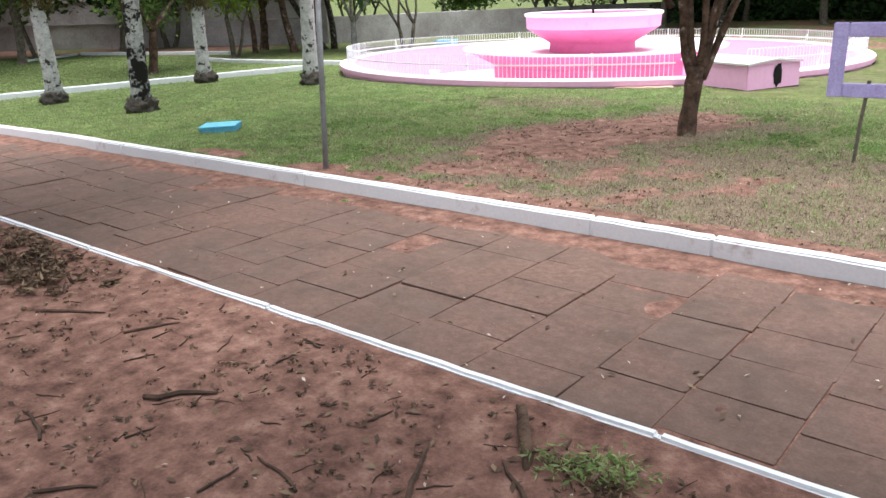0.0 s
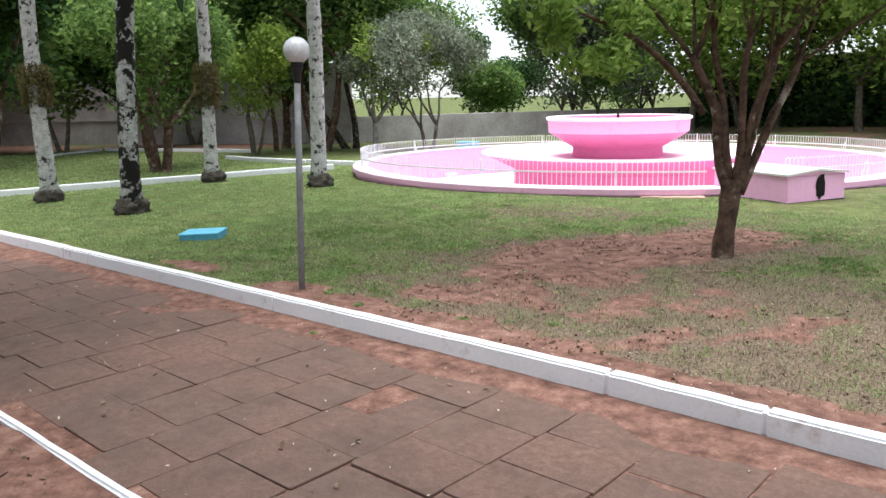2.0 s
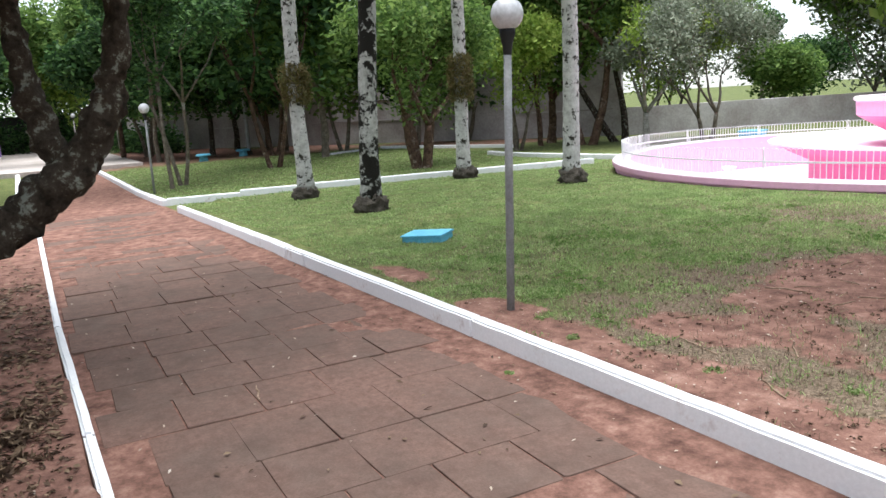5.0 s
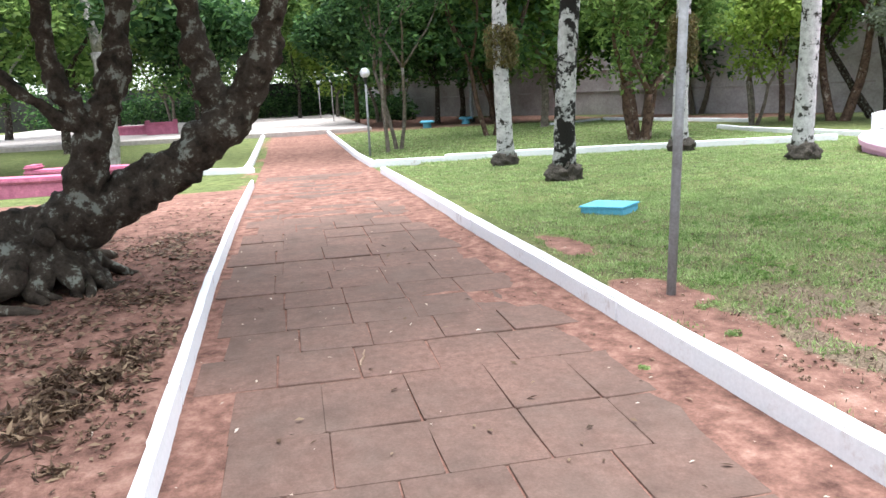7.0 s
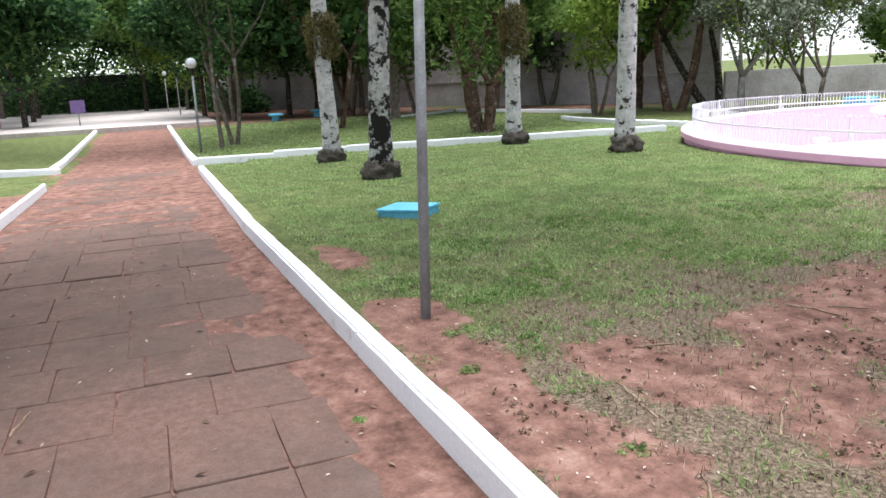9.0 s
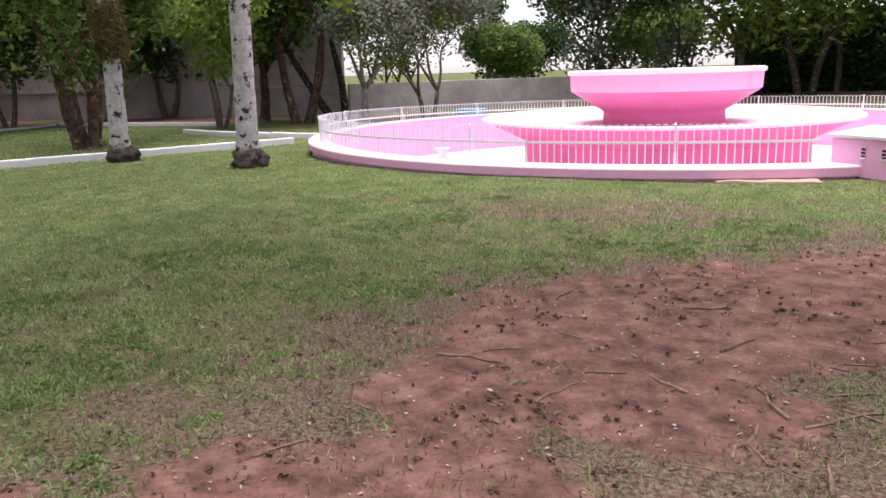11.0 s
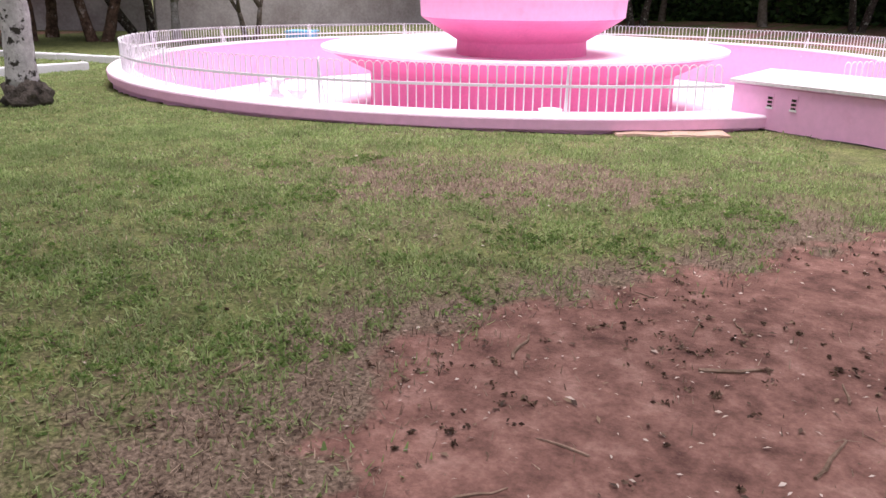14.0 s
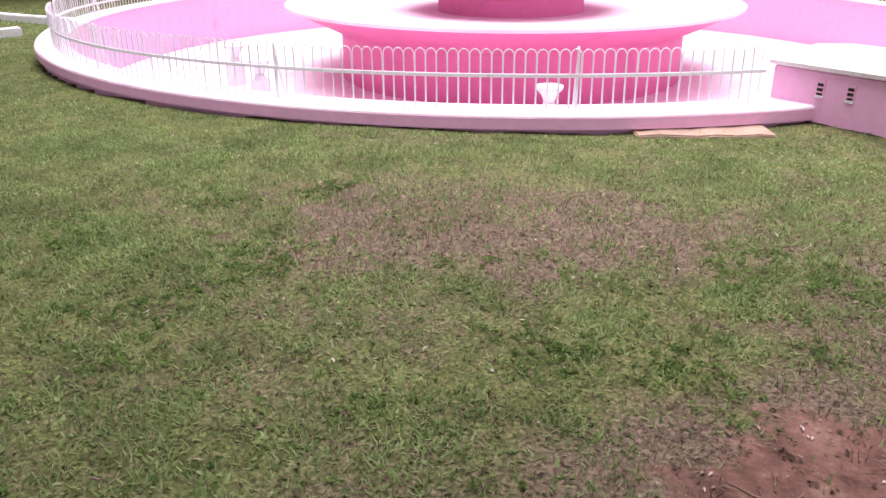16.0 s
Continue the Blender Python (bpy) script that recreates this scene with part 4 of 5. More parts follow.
plaza = part("plaza", box(bmesh.new(), -62, -14, -0.4, -35, 6.5, -0.07, 0.01, 0.0, 2), worn("pale concrete", (0.55, 0.5, 0.48), (0.42, 0.36, 0.33), 0.4, 8, 0.9))
tagged(plaza, "pale concrete plaza at the end of the path", "pavement", kind="structure")

# woods round the park ---------------------------------------------------------------------------
tree("brown many-stemmed tree on the far lawn", -20.3, 12.0, 4, 1.5, 5.0, 2.4, 0.2, M_BARK, M_LEAF, 31, 16000, 0.09, 0.5, 3, 0.9)
tree("thin pale tree with feathery leaves beside the far lamp", -23.0, 6.0, 2, 2.6, 6.5, 2.0, 0.09, M_BARK_GREY, M_LEAF_DARK, 32, 9000, 0.08, 0.4, 3, 0.7)
tree("thin tree beside the far lamp", -22.5, 5.6, 1, 3.0, 6.0, 1.6, 0.06, M_BARK_GREY, M_LEAF_DARK, 33, 5000, 0.08, 0.4, 3, 0.7, lean=(-0.05, -0.05))
tree("grey wispy tree beside the pool", -19.6, 22.2, 2, 1.0, 4.4, 1.5, 0.13, M_BARK_GREY, M_LEAF_GREY, 34, 26000, 0.07, 0.7, 4, 0.8)
tree("pale bare-limbed tree with a few yellow-green leaves", -21.0, 20.9, 1, 1.2, 4.4, 1.8, 0.13, M_PALE_BARK, M_LEAF_LIGHT, 38, 2600, 0.08, 0.5, 4, 0.5)
tree("dark leaning tree before the grey wall", -23.0, 21.5, 2, 2.6, 7.0, 3.0, 0.2, M_BARK_DARK, M_LEAF, 35, 9000, 0.12, 0.4, 3, 1.0, lean=(-0.3, -0.2))
tree("brown peeling tree before the grey wall", -23.0, 19.9, 2, 3.0, 8.0, 3.2, 0.22, M_BARK, M_LEAF, 36, 11000, 0.12, 0.4, 3, 1.1)
tree("yellow-green tree before the grey wall", -23.5, 17.3, 3, 1.5, 4.8, 1.6, 0.1, M_BARK_GREY, M_LEAF_LIGHT, 37, 9000, 0.09, 0.7, 3, 0.7)
for k, (tx, ty, th, tr, tl) in enumerate(((-31.6, 40.3, 3.6, 1.7, M_LEAF), (-36, 35, 7.5, 3.0, M_LEAF_LIGHT), (-22.6, 36.2, 7.5, 2.4, M_LEAF_GREY), (-21.5, 36.5, 8.0, 3.0, M_LEAF), (-37, 38, 9.0, 3.5, M_LEAF), (-37, 50, 4.5, 2.4, M_LEAF_DARK), (-26, 48, 5.0, 2.4, M_LEAF), (-38, 31.5, 8.0, 3.0, M_LEAF), (-20, 40, 9.0, 3.2, M_LEAF_GREY))):
    tree("leafy green tree standing behind the low wall", tx, ty, 2, 1.3, th, tr, 0.16, M_BARK_GREY, tl, 400 + k, 13000, 0.15, 0.4, 3, 1.4, "trees behind the low wall")
tree("tall thin-crowned tree behind the low wall", -44.2, 54.2, 1, 3.4, 7.4, 1.1, 0.18, M_BARK_GREY, M_LEAF_DARK, 39, 2600, 0.2, 0.3, 3, 0.8)
wood = random.Random(77)
BELT = [(-26, 20.5), (-31, 17.2), (-33, 14.5), (-36, 13.5), (-39, 12.6), (-42, 12), (-30, 12.4), (-34, 11.8), (-38, 9.8), (-43, 8.4), (-47, 9.5), (-41, 6.9), (-26.5, 9.6), (-36, 6.9),
        (-33, 24), (-38, 21), (-44, 18), (-50, 15), (-34, 26), (-24.6, 18.8), (-32, 20.6)]
for k, (x, y) in enumerate(BELT):
    tree("dark park tree before the boundary wall" if k < 14 else "tree rising behind the tall wall", x + wood.uniform(-0.6, 0.6), y + wood.uniform(-0.6, 0.6), wood.choice((1, 1, 2, 3)), wood.uniform(1.6, 2.6), wood.uniform(6, 8.5), wood.uniform(2.4, 3.6), wood.uniform(0.1, 0.18),
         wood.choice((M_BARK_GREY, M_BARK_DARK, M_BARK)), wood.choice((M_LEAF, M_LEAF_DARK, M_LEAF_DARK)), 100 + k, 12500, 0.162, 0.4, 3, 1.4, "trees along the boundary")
BEHIND = [(-15, 35), (-12, 33.5), (-8.5, 34.5), (-5, 33), (-1.5, 34), (2.5, 32), (-17, 41), (-13, 39), (-9, 40), (-4, 39), (1, 38), (5, 34)]
for k, (x, y) in enumerate(BEHIND):
    tree("dense dark tree behind the fountain", x + wood.uniform(-0.6, 0.6), y + wood.uniform(-0.6, 0.6), wood.choice((1, 2)), wood.uniform(1.8, 2.5), wood.uniform(7.0, 10.0), wood.uniform(3.0, 4.0), wood.uniform(0.14, 0.22),
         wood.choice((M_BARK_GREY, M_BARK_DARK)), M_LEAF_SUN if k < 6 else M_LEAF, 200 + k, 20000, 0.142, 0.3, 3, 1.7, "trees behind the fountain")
SOUTH = [(-50, 9), (-55, 3.5), (-58, 8), (-60, 0), (-57, -5), (-50, -8), (-44, -11), (-36, -9), (-29, -10), (-24, -6.5), (-20, -9), (-41, -1.2), (-31, -4.8), (-53, -2), (-62, 5), (-56, 10), (-45, -6), (-38, -6.5), (-34, -12), (-26, -11), (-47, -1.5)]
for k, (x, y) in enumerate(SOUTH):
    tree("dark park tree shading the path's end", x + wood.uniform(-0.6, 0.6), y + wood.uniform(-0.6, 0.6), wood.choice((1, 1, 2)), wood.uniform(1.8, 2.8), wood.uniform(6.5, 10), wood.uniform(2.6, 3.8), wood.uniform(0.12, 0.22),
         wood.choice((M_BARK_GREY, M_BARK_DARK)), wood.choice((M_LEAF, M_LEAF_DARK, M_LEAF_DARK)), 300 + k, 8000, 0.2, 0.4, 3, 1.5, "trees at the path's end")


def hedge(label, x0, y0, x1, y1, h, w, seed, count, leaf):
    r = np.random.default_rng(seed)
    n = 60
    cs = np.stack([np.linspace(x0, x1, n), np.linspace(y0, y1, n), np.zeros(n)], axis=1)
    cs = np.concatenate([cs + [0, 0, h * k] for k in (0.15, 0.45, 0.75)]) + r.normal(scale=0.25, size=(n * 3, 3))
    v, f = leaves(r, cs, w, count, 0.16, 0.2)
    return tagged(raw("undergrowth", v, f, leaf), label, "undergrowth", kind="stuff")


wall("wall_east", "dark boundary wall deep in the trees", -18.9, 43.0, 30.0, 36.0, -0.4, 3.4, 0.22, M_SHADED_WALL)
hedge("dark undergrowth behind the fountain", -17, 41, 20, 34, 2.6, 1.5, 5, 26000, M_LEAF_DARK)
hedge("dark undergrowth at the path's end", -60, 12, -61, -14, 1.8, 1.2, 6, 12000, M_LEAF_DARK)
hedge("tall bright foliage beyond the plaza", -64.5, 18, -67, -28, 5.5, 2.2, 8, 24000, M_LEAF)
hedge("dark undergrowth among park trees", -52, 7.5, -44, 9.5, 0.8, 0.8, 7, 3000, M_LEAF_DARK)
tree("large pale grey-trunked tree beyond the benches", -24.5, -2.1, 1, 3.2, 9.5, 3.5, 0.3, M_PALE_BARK, M_LEAF_DARK, 501, 12000, 0.14, 0.4, 3, 1.2)
tree("small pale-trunked tree near the benches", -23.5, -4.9, 1, 2.0, 5.5, 2.2, 0.12, M_PALE_BARK, M_LEAF, 502, 7000, 0.11, 0.4, 3, 0.9)
tree("bright yellow-green tree at the path's end", -54, 6.3, 1, 1.8, 6.0, 2.6, 0.12, M_BARK_GREY, M_LEAF_LIGHT, 503, 9000, 0.16, 0.3, 3, 1.2)


def weed(x, y, s, seed, leaf):
    r = np.random.default_rng(seed)
    z = max(ground_z(x, y), path_z(x) if left_y(x) < y < kerb_y(x) else -9)
    cs = [(x + r.normal() * s * 0.5, y + r.normal() * s * 0.5, z + s * 0.25 * r.random()) for k in range(9)]
    v, f = leaves(r, cs, s * 0.5, 110, 0.012, -0.5, 0.4, 0.6)
    return tagged(raw("weed", v, f, leaf), "small leafy green weed in bare earth", "weed", "weeds by the kerb", kind="stuff")


for k, (x, y, s) in enumerate(((-4.95, 5.2, 0.06), (-4.45, 5.08, 0.05), (-4.75, 5.5, 0.07), (-3.5, 5.3, 0.05), (-4.37, 4.55, 0.02), (-2.9, 5.6, 0.06))):
    weed(x, y, s, 600 + k, M_GRASS)


# paving slabs of the path -------------------------------------------------------------------------
paving = tagged(empty("path", pose(0, 0, 0)), "path of worn concrete slabs dusted with red earth", "path", kind="structure")

def slab_mesh(w, l, seed):
    r = random.Random(seed)
    bm = bmesh.new()
    g = 0.001
    x, y = l / 2 - g, w / 2 - g
    c = 0.012
    ring = [(-x + c, -y), (x - c, -y), (x, -y + c), (x, y - c), (x - c, y), (-x + c, y), (-x, y - c), (-x, -y + c)]
    ring = [(a + r.uniform(-0.006, 0.006), b + r.uniform(-0.006, 0.006)) for a, b in ring]
    lo = [bm.verts.new((a, b, -0.06)) for a, b in ring]
    mid = [bm.verts.new((a, b, -0.005)) for a, b in ring]
    top = [bm.verts.new((a * 0.99, b * 0.99, r.uniform(-0.001, 0.001))) for a, b in ring]
    for p, q in ((lo, mid), (mid, top)):
        for k in range(8):
            bm.faces.new((p[k], p[(k + 1) % 8], q[(k + 1) % 8], q[k]))
    bm.faces.new(top)
    me = bpy.data.meshes.new("slab")
    bm.to_mesh(me)
    bm.free()
    me.materials.append(M_SLAB)
    return me


SLAB_LENGTHS = (0.46, 0.5, 0.54, 0.6)
slab_kinds = {length: [slab_mesh(0.415, length, 10 * k + q) for q in range(4)] for k, length in enumerate(SLAB_LENGTHS)}
srng = random.Random(12)
x = 1.82
while x > -16.4:
    length = srng.choice(SLAB_LENGTHS)
    xc = x - length / 2
    x -= length + srng.uniform(0.001, 0.006)
    y0 = left_y(xc) + 0.03 + srng.choice((0.0, 0.06, 0.13, 0.2))
    for k in range(-1, 6):
        yc = y0 + (k + 0.5) * 0.419
        if yc - 0.2 < left_y(xc) or yc + 0.21 > kerb_y(xc) - srng.uniform(0.02, 0.18):
            continue
        z = path_z(xc) + 0.0005 + 0.006 * noise.noise(Vector((xc * 1.3, yc * 1.3, 31))) + srng.choice((0, 0, 0, 0.003, -0.004)) + 0.012 * (xc < -16)
        ob = new("slab", srng.choice(slab_kinds[length]))
        ob.parent = paving
        ob.matrix_basis = pose(xc + srng.uniform(-0.004, 0.004), yc, z, srng.uniform(-0.5, 0.5), srng.uniform(-0.45, 0.45), srng.uniform(-0.6, 0.6) + srng.choice((0, 180)))


# grass, fallen leaves, twigs -------------------------------------------------------------------------
def blades(name, label, count, seed, x0, x1, y0, y1, keep, length, width, material, lay=0.5, lift=0.0, category="grass"):
    r = np.random.default_rng(seed)
    xs, ys = r.uniform(x0, x1, count), r.uniform(y0, y1, count)
    u = r.random(count)
    pts = [(x, y, ground_z(x, y)) for x, y, q in zip(xs, ys, u) if q < keep(x, y) and (x - POOL[0]) ** 2 + (y - POOL[1]) ** 2 > (POOL_R + 0.05) ** 2]
    p = np.array(pts)
    n = len(p)
    a = r.uniform(0, 2 * math.pi, n)
    out = np.stack([np.cos(a), np.sin(a), np.zeros(n)], axis=1)
    side = np.stack([-np.sin(a), np.cos(a), np.zeros(n)], axis=1)
    l = length * r.uniform(0.5, 1.4, n)[:, None]
    upv = np.array([0, 0, 1.0])
    tilt = r.uniform(0.75 if lay > 1.1 else 0.2, 1.0, n)[:, None] * min(lay, 1.12)
    tip = p + out * l * tilt + upv * (l * (1 - tilt * 0.85) + lift)
    w = side * width * r.uniform(0.6, 1.3, n)[:, None]
    p = p + upv * lift * 0.5
    v = np.stack([p - w, p + w, tip + w * 0.25, tip - w * 0.25], axis=1).reshape(-1, 3)
    return tagged(raw(name, v, np.arange(n * 4).reshape(-1, 4), material), label, category, kind="stuff")


def green_keep(x, y):
    clump = ss(-0.15, 0.25, noise.noise(Vector((x * 1.7, y * 1.7, 44))) + 1.0 * noise.noise(Vector((x * 4.5, y * 4.5, 4))))
    return max(0.0, 1 - 1.25 * bare_at(x, y)) * (1 - 0.8 * dry_at(x, y)) * (0.2 + 0.8 * clump)


def straw_keep(x, y):
    return max(0.0, 1.0 - bare_at(x, y)) * dry_at(x, y) * 0.9 + 0.03


blades("grass", "short patchy green lawn grass", 420000, 1, -9.5, 0.5, 4.9, 12.0, green_keep, 0.036, 0.0036, M_GRASS, 0.98)
blades("grass", "short green lawn grass", 280000, 2, -16, -4, 4.9, 16.0, green_keep, 0.03, 0.008, M_GRASS, 0.98)
blades("grass", "short green grass of the far lawn", 110000, 4, -33, -16, 4.9, 17.0, green_keep, 0.04, 0.018, M_GRASS, 0.98)
blades("straw", "dry straw and grass clippings on the lawn", 200000, 3, -8.5, 1.0, 4.9, 11.8, straw_keep, 0.035, 0.0022, M_STRAW, 1.1, 0.004, "straw")


def litter(name, label, count, seed, x0, x1, y0, y1, keep, size, material, category="leaves"):
    r = np.random.default_rng(seed)
    xs, ys, u = r.uniform(x0, x1, count), r.uniform(y0, y1, count), r.random(count)
    p = np.array([(x, y, max(ground_z(x, y), path_z(x) + 0.002 if left_y(x) < y < kerb_y(x) else -9) + 0.006) for x, y, q in zip(xs, ys, u) if q < keep(x, y)])
    n = len(p)
    a = r.uniform(0, 2 * math.pi, n)
    ax = np.stack([np.cos(a), np.sin(a), r.uniform(-0.15, 0.3, n)], axis=1)
    sd = np.stack([-np.sin(a), np.cos(a), r.uniform(-0.5, 0.5, n)], axis=1)
    s = size * r.uniform(0.4, 1.5, n)[:, None]
    up = np.array([0, 0, 1.0]) * s * 0.25
    v = np.stack([p - ax * s, p + sd * s * 0.4 + up, p + ax * s + up * 0.6, p - sd * s * 0.4 + up], axis=1).reshape(-1, 3)
    return tagged(raw(name, v, np.arange(n * 4).reshape(-1, 4), material), label, category, kind="stuff")


litter("fallen_leaves", "dark curled fallen leaves on red earth", 15000, 5, -12, 1.8, -2.5, 2.2, lambda x, y: 0.35 + 0.6 * ss(0, 0.4, noise.noise(Vector((x * 1.3, y * 1.3, 2)))), 0.019, M_LITTER)
litter("fallen_leaves", "dark fallen leaves scattered on the path", 700, 6, -12, 1.8, 2.3, 4.7, lambda x, y: 0.25 + 0.5 * (y > 4.4), 0.02, M_LITTER)
litter("fallen_leaves", "dark fallen leaves and seed pods on the lawn", 20000, 7, -8, 1.8, 4.9, 11, lambda x, y: (0.02 + 0.6 * dry_at(x, y) * (0.4 + 0.6 * (bare_at(x, y) < 0.7))) * (0.3 + ss(-0.1, 0.35, noise.noise(Vector((x * 2.2, y * 2.2, 8))))), 0.013, M_LITTER)
litter("fallen_leaves", "small pale chips and dry leaves on bare earth", 6000, 18, -6.5, 0.5, 5.0, 10.5, lambda x, y: 0.5 * ss(0.2, 0.7, bare_at(x, y)), 0.008, M_LITPALE)
litter("fallen_leaves", "pale dry fallen leaves", 3000, 8, -9, 1.8, -1, 11.5, lambda x, y: 0.28, 0.012, M_LITPALE)


def crumbs(label, count, seed, x0, x1, y0, y1, keep):
    """Small heaps of crumbled leaves and seed pods."""
    r = np.random.default_rng(seed)
    cs, sp = [], []
    while len(cs) < count:
        x, y = r.uniform(x0, x1), r.uniform(y0, y1)
        if r.random() < keep(x, y):
            cs.append((x, y, ground_z(x, y) + 0.008))
            sp.append(r.uniform(0.008, 0.035))
    v, f = leaves(r, cs, sp, count * 9, 0.0095, 0.0, 0.5, 0.25)
    return tagged(raw("leaf_crumbs", v, f, M_LITTER), label, "leaves", kind="stuff")


litter("fallen_leaves", "thick dark leaf litter round the old tree", 9000, 9, -9.0, -4.6, 0.2, 2.2, lambda x, y: 0.2 + 0.8 * ss(-0.1, 0.4, noise.noise(Vector((x * 2, y * 2, 62)))), 0.025, M_LITTER)
crumbs("crumbled dark leaf heaps on bare earth", 420, 31, -6.0, 0.5, 5.0, 10.5, lambda x, y: (0.1 + 0.9 * ss(0.3, 0.8, bare_at(x, y))) * ss(-0.3, 0.4, noise.noise(Vector((x * 1.6, y * 1.6, 77)))))
# leaf litter, packed denser so its dark colour also gives the tree's shade
crumbs("crumbled dark leaf heaps on red earth beside the path", 1700, 32, -8.0, 1.8, -1.5, 2.2, lambda x, y: 0.2 + 0.8 * ss(-0.1, 0.3, noise.noise(Vector((x * 1.3, y * 1.3, 2)))))
crumbs("dark rotting leaf scraps in the turf", 260, 33, -7.5, 0.5, 5.2, 10.5, lambda x, y: (bare_at(x, y) < 0.6) * (0.15 + 0.85 * ss(-0.1, 0.35, noise.noise(Vector((x * 2.4, y * 2.4, 91))))) * (1.0 - 0.95 * ss(7.0, 9.0, y)))


def tufts(label, count, seed, x0, x1, y0, y1):
    """Broad-leaved green tufts that stand a little above the turf."""
    r = np.random.default_rng(seed)
    cs, sp = [], []
    while len(cs) < count:
        x, y = r.uniform(x0, x1), r.uniform(y0, y1)
        if bare_at(x, y) < 0.5 and dry_at(x, y) < 0.62 and r.random() < 0.05 + ss(0.0, 0.4, noise.noise(Vector((x * 1.9, y * 1.9, 52)))):
            cs.append((x, y, ground_z(x, y) + 0.012))
            sp.append(r.uniform(0.015, 0.05))
    v, f = leaves(r, cs, sp, count * 13, 0.012, -0.3, 0.35, 0.35)
    return tagged(raw("grass_tufts", v, f, M_TUFT), label, "grass", kind="stuff")


tufts("bright green broad-leaved tufts in the lawn", 2000, 34, -8.0, 0.5, 5.2, 10.5)
trng = random.Random(40)


def twig(x, y, length, r):
    a = trng.uniform(0, math.pi)
    bm = bmesh.new()
    pts = []
    for k in range(5):
        s = (k / 4 - 0.5) * length
        px, py = x + math.cos(a) * s + trng.uniform(-1, 1) * 0.05 * length, y + math.sin(a) * s + trng.uniform(-1, 1) * 0.05 * length
        pts.append((px - x, py - y, max(ground_z(px, py), path_z(px) if left_y(px) < py < kerb_y(px) else -9) + r * 0.8))
    tube(bm, pts, [r, r * 1.1, r, r * 0.8, r * 0.5], 5, 0.3, length)
    dark = y < 3
    ob = part("twig", bm, M_TWIG_DARK if dark else M_TWIG)
    ob.location = (x, y, 0)
    return tagged(ob, "dark brown fallen twig on red earth" if dark else "dry pale fallen twig on red earth", "twig", "fallen twigs")


for x, y, l, r in ((-3.9, 6.95, 0.25, 0.005), (-3.6, 7.25, 0.2, 0.006), (-3.2, 7.0, 0.3, 0.006), (-3.0, 7.35, 0.35, 0.006), (-4.4, 7.0, 0.3, 0.006), (-4.6, 8.0, 0.2, 0.006), (-2.6, 7.9, 0.4, 0.009), (-3.9, 8.2, 0.25, 0.007), (-2.1, 1.4, 0.34, 0.012), (-0.9, 1.62, 0.4, 0.01), (-2.4, 0.9, 0.3, 0.008), (-2.05, 2.12, 0.16, 0.007), (-3.5, 1.6, 0.4, 0.009), (-5.0, 3.2, 0.25, 0.006), (-0.55, 1.75, 0.35, 0.01), (-2.9, 1.75, 0.3, 0.007), (-1.3, 1.3, 0.3, 0.007), (-3.57, 7.8, 0.24, 0.006), (-3.24, 7.33, 0.26, 0.007), (-3.0, 7.6, 0.3, 0.005)):
    twig(x, y, l, r)
for k in range(34):
    twig(trng.uniform(-4.6, -2.2), trng.uniform(6.6, 9.6), trng.uniform(0.06, 0.2), trng.uniform(0.002, 0.005))
for k in range(60):
    twig(trng.uniform(-4.5, 0.2), trng.uniform(0.9, 2.15), trng.uniform(0.05, 0.16), trng.uniform(0.002, 0.005))
for k in range(40):
    twig(trng.uniform(-8, 1), trng.choice((trng.uniform(-0.5, 2.1), trng.uniform(5, 9.5))), trng.uniform(0.1, 0.3), trng.uniform(0.003, 0.008))

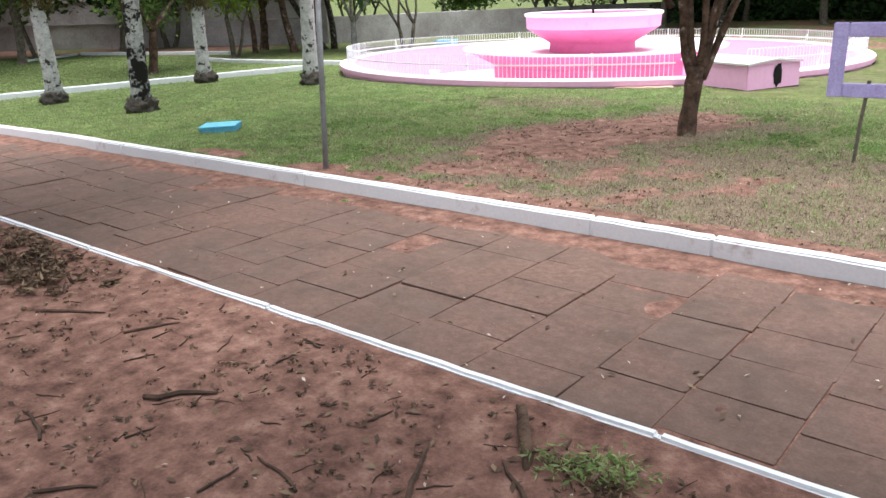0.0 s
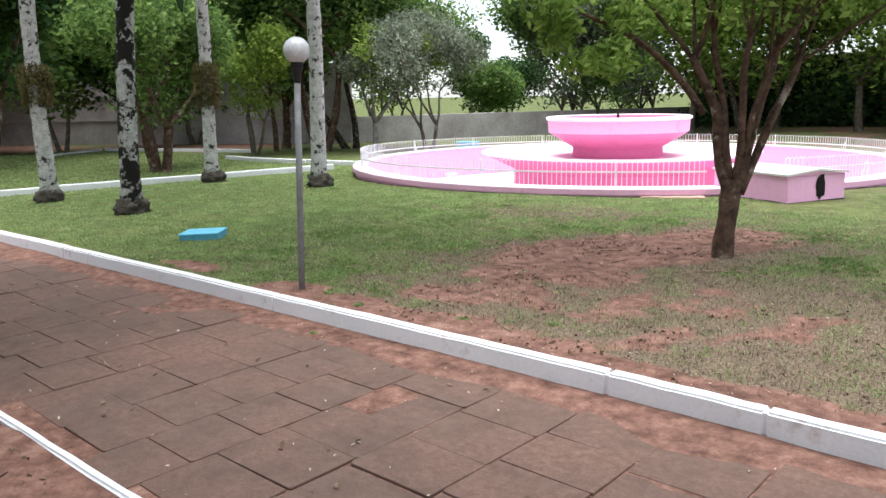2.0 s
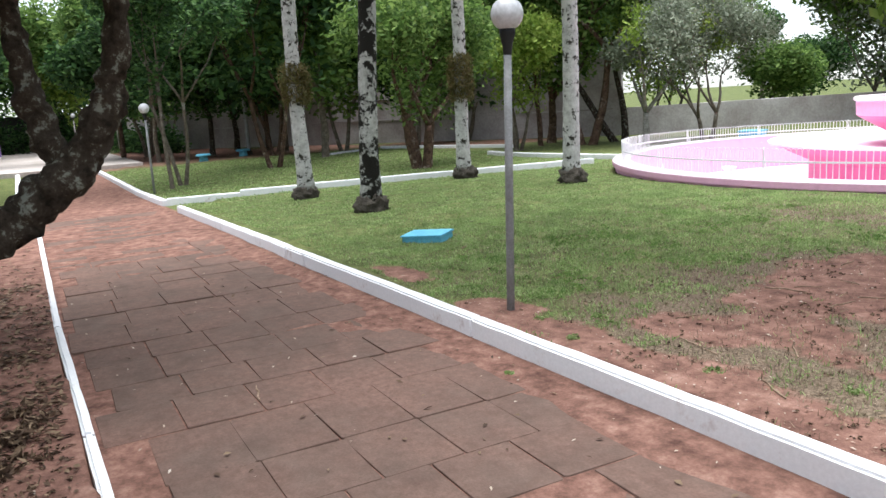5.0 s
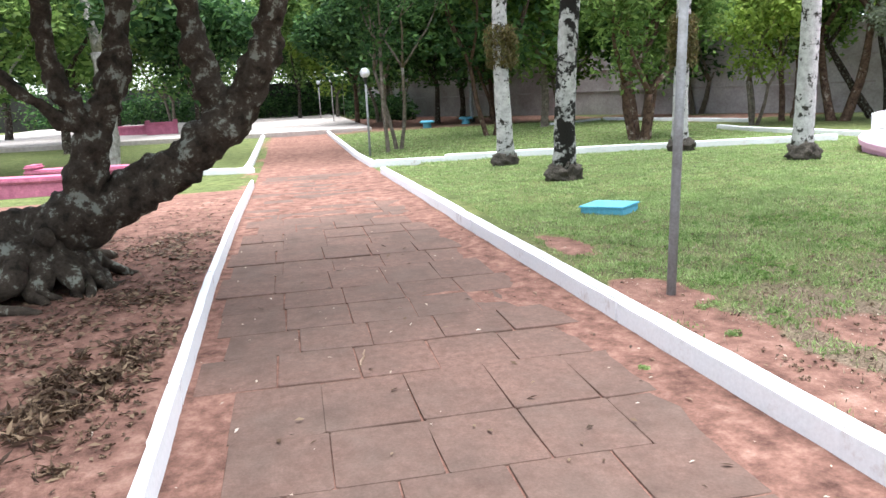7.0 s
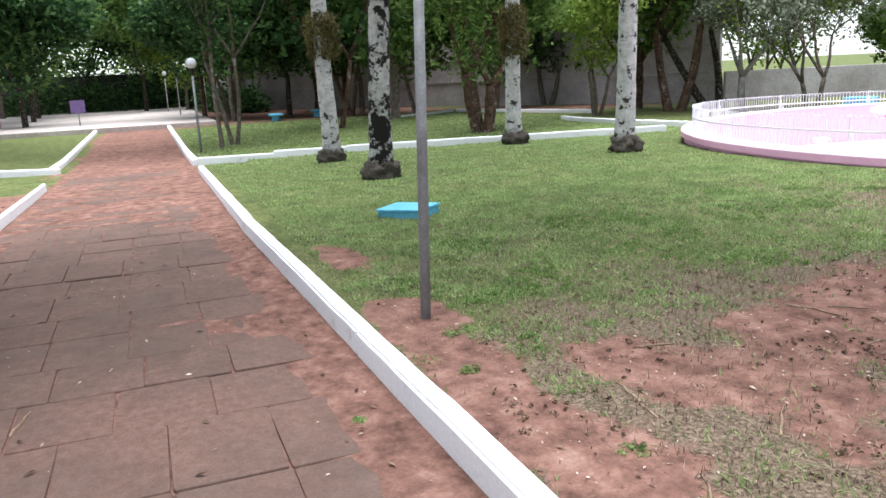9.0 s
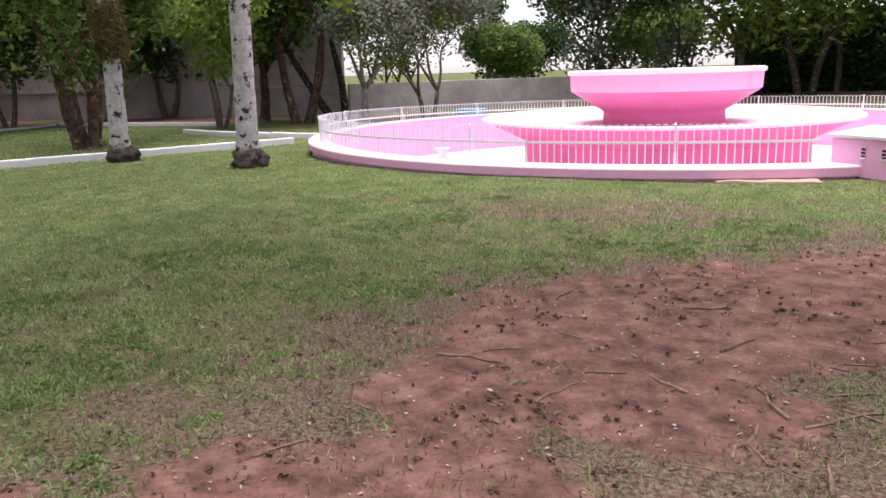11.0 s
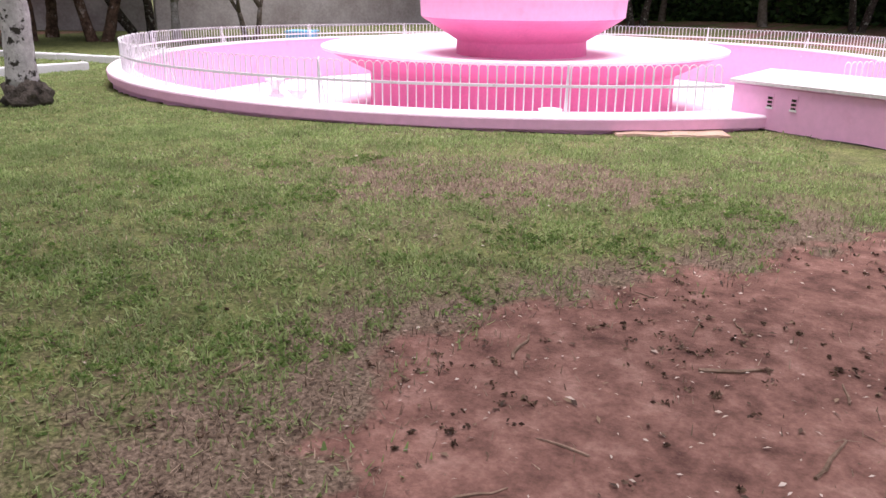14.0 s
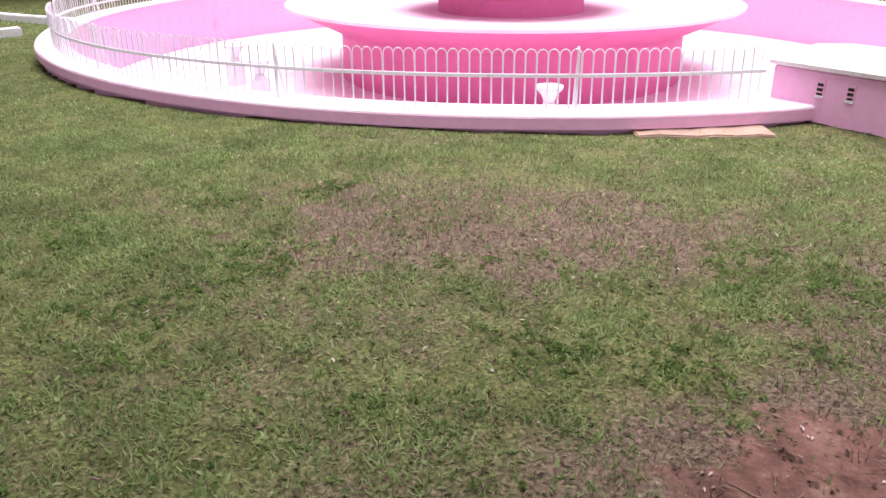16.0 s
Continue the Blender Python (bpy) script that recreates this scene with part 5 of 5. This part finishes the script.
# a bared root and a grassy clump beside the thin kerb, two dark leaf masses
bm = bmesh.new()
tube(bm, [(-0.88, 2.24, 0.11), (-0.8, 2.16, 0.16), (-0.72, 2.05, 0.15), (-0.62, 1.93, 0.12), (-0.58, 1.85, 0.09)], [0.012, 0.022, 0.025, 0.02, 0.01], 9, 0.5, 3)
tagged(part("root", bm, M_BARK, None, smooth=True), "bared brown root lying in red earth", "root")
lr = np.random.default_rng(71)
# the large mass at x -4.5 stands in for shade on the earth
for name, label, leaf, cx, cy, sx, sy, h, count, size in (("grass_clump", "low clump of dry green grass in red earth", M_GRASS, -0.38, 2.03, 0.16, 0.07, 0.02, 420, 0.022), ("leaf_heap", "low dark mass of leaf shapes on red earth", M_LITTER, -4.5, 1.85, 0.4, 0.14, 0.05, 1500, 0.035), ("leaf_heap", "low dark mass of leaf shapes on red earth", M_LITTER, -0.3, 1.93, 0.14, 0.06, 0.015, 300, 0.022)):
    cs = np.stack([lr.normal(cx, sx, 40), lr.normal(cy, sy, 40), np.full(40, 0.125) + lr.uniform(0, h, 40)], axis=1)
    v, f = leaves(lr, cs, 0.07, count, size, -0.2, 0.22, 0.4)
    tagged(raw(name, v, f, leaf), label, "leaves" if name == "leaf_heap" else "grass", kind="stuff")

# long leaves that hang from a branch over the start of the walk
spray = tagged(empty("hanging_branch", pose(0.286, -0.1, 0.157)), "hanging branch with long dark green leaves overhead", "branch")
bm = bmesh.new()
tube(bm, [(-7.0, 2.2, 3.0), (-4.5, 1.9, 3.3), (-2.4, 1.6, 2.9), (-1.0, 1.5, 2.35), (-0.82, 1.43, 1.9)], [0.05, 0.035, 0.02, 0.008, 0.004], 6)
tube(bm, [(-1.0, 1.5, 2.35), (-0.93, 1.36, 2.05), (-0.9, 1.3, 1.72)], [0.006, 0.004, 0.002], 5)
part("branch", bm, M_BARK_DARK, spray, smooth=True)


def long_leaf(x, y, z, length, ang, lean, width=0.012):
    """A drooping lance-shaped leaf with a folded midrib."""
    bm = bmesh.new()
    rows = []
    side = Vector((math.cos(ang), math.sin(ang), 0))
    out = Vector((-math.sin(ang), math.cos(ang), 0))
    for k in range(7):
        t = k / 6
        c = out * (lean * t) + Vector((0, 0, -length * t))
        w = width * math.sin(math.pi * min(t * 0.93 + 0.05, 1.0)) ** 0.8
        rows.append([bm.verts.new(c - side * w + out * w * 0.35), bm.verts.new(c), bm.verts.new(c + side * w + out * w * 0.35)])
    for p, q in zip(rows, rows[1:]):
        bm.faces.new((p[0], p[1], q[1], q[0]))
        bm.faces.new((p[1], p[2], q[2], q[1]))
    ob = part("leaf", bm, M_LEAF_DARK, spray, smooth=True)
    ob.location = (x, y, z)


lrng = random.Random(5)
for x, y, z in ((-0.83, 1.42, 1.9), (-0.82, 1.43, 1.88), (-0.81, 1.46, 1.86), (-0.8, 1.47, 1.84), (-0.9, 1.31, 1.88), (-0.905, 1.3, 1.8), (-0.9, 1.3, 1.74), (-0.91, 1.29, 1.7), (-0.85, 1.38, 1.92), (-0.89, 1.32, 1.85)):
    long_leaf(x, y, z, lrng.uniform(0.1, 0.16), lrng.uniform(0.3, 1.6), lrng.uniform(-0.03, 0.03))
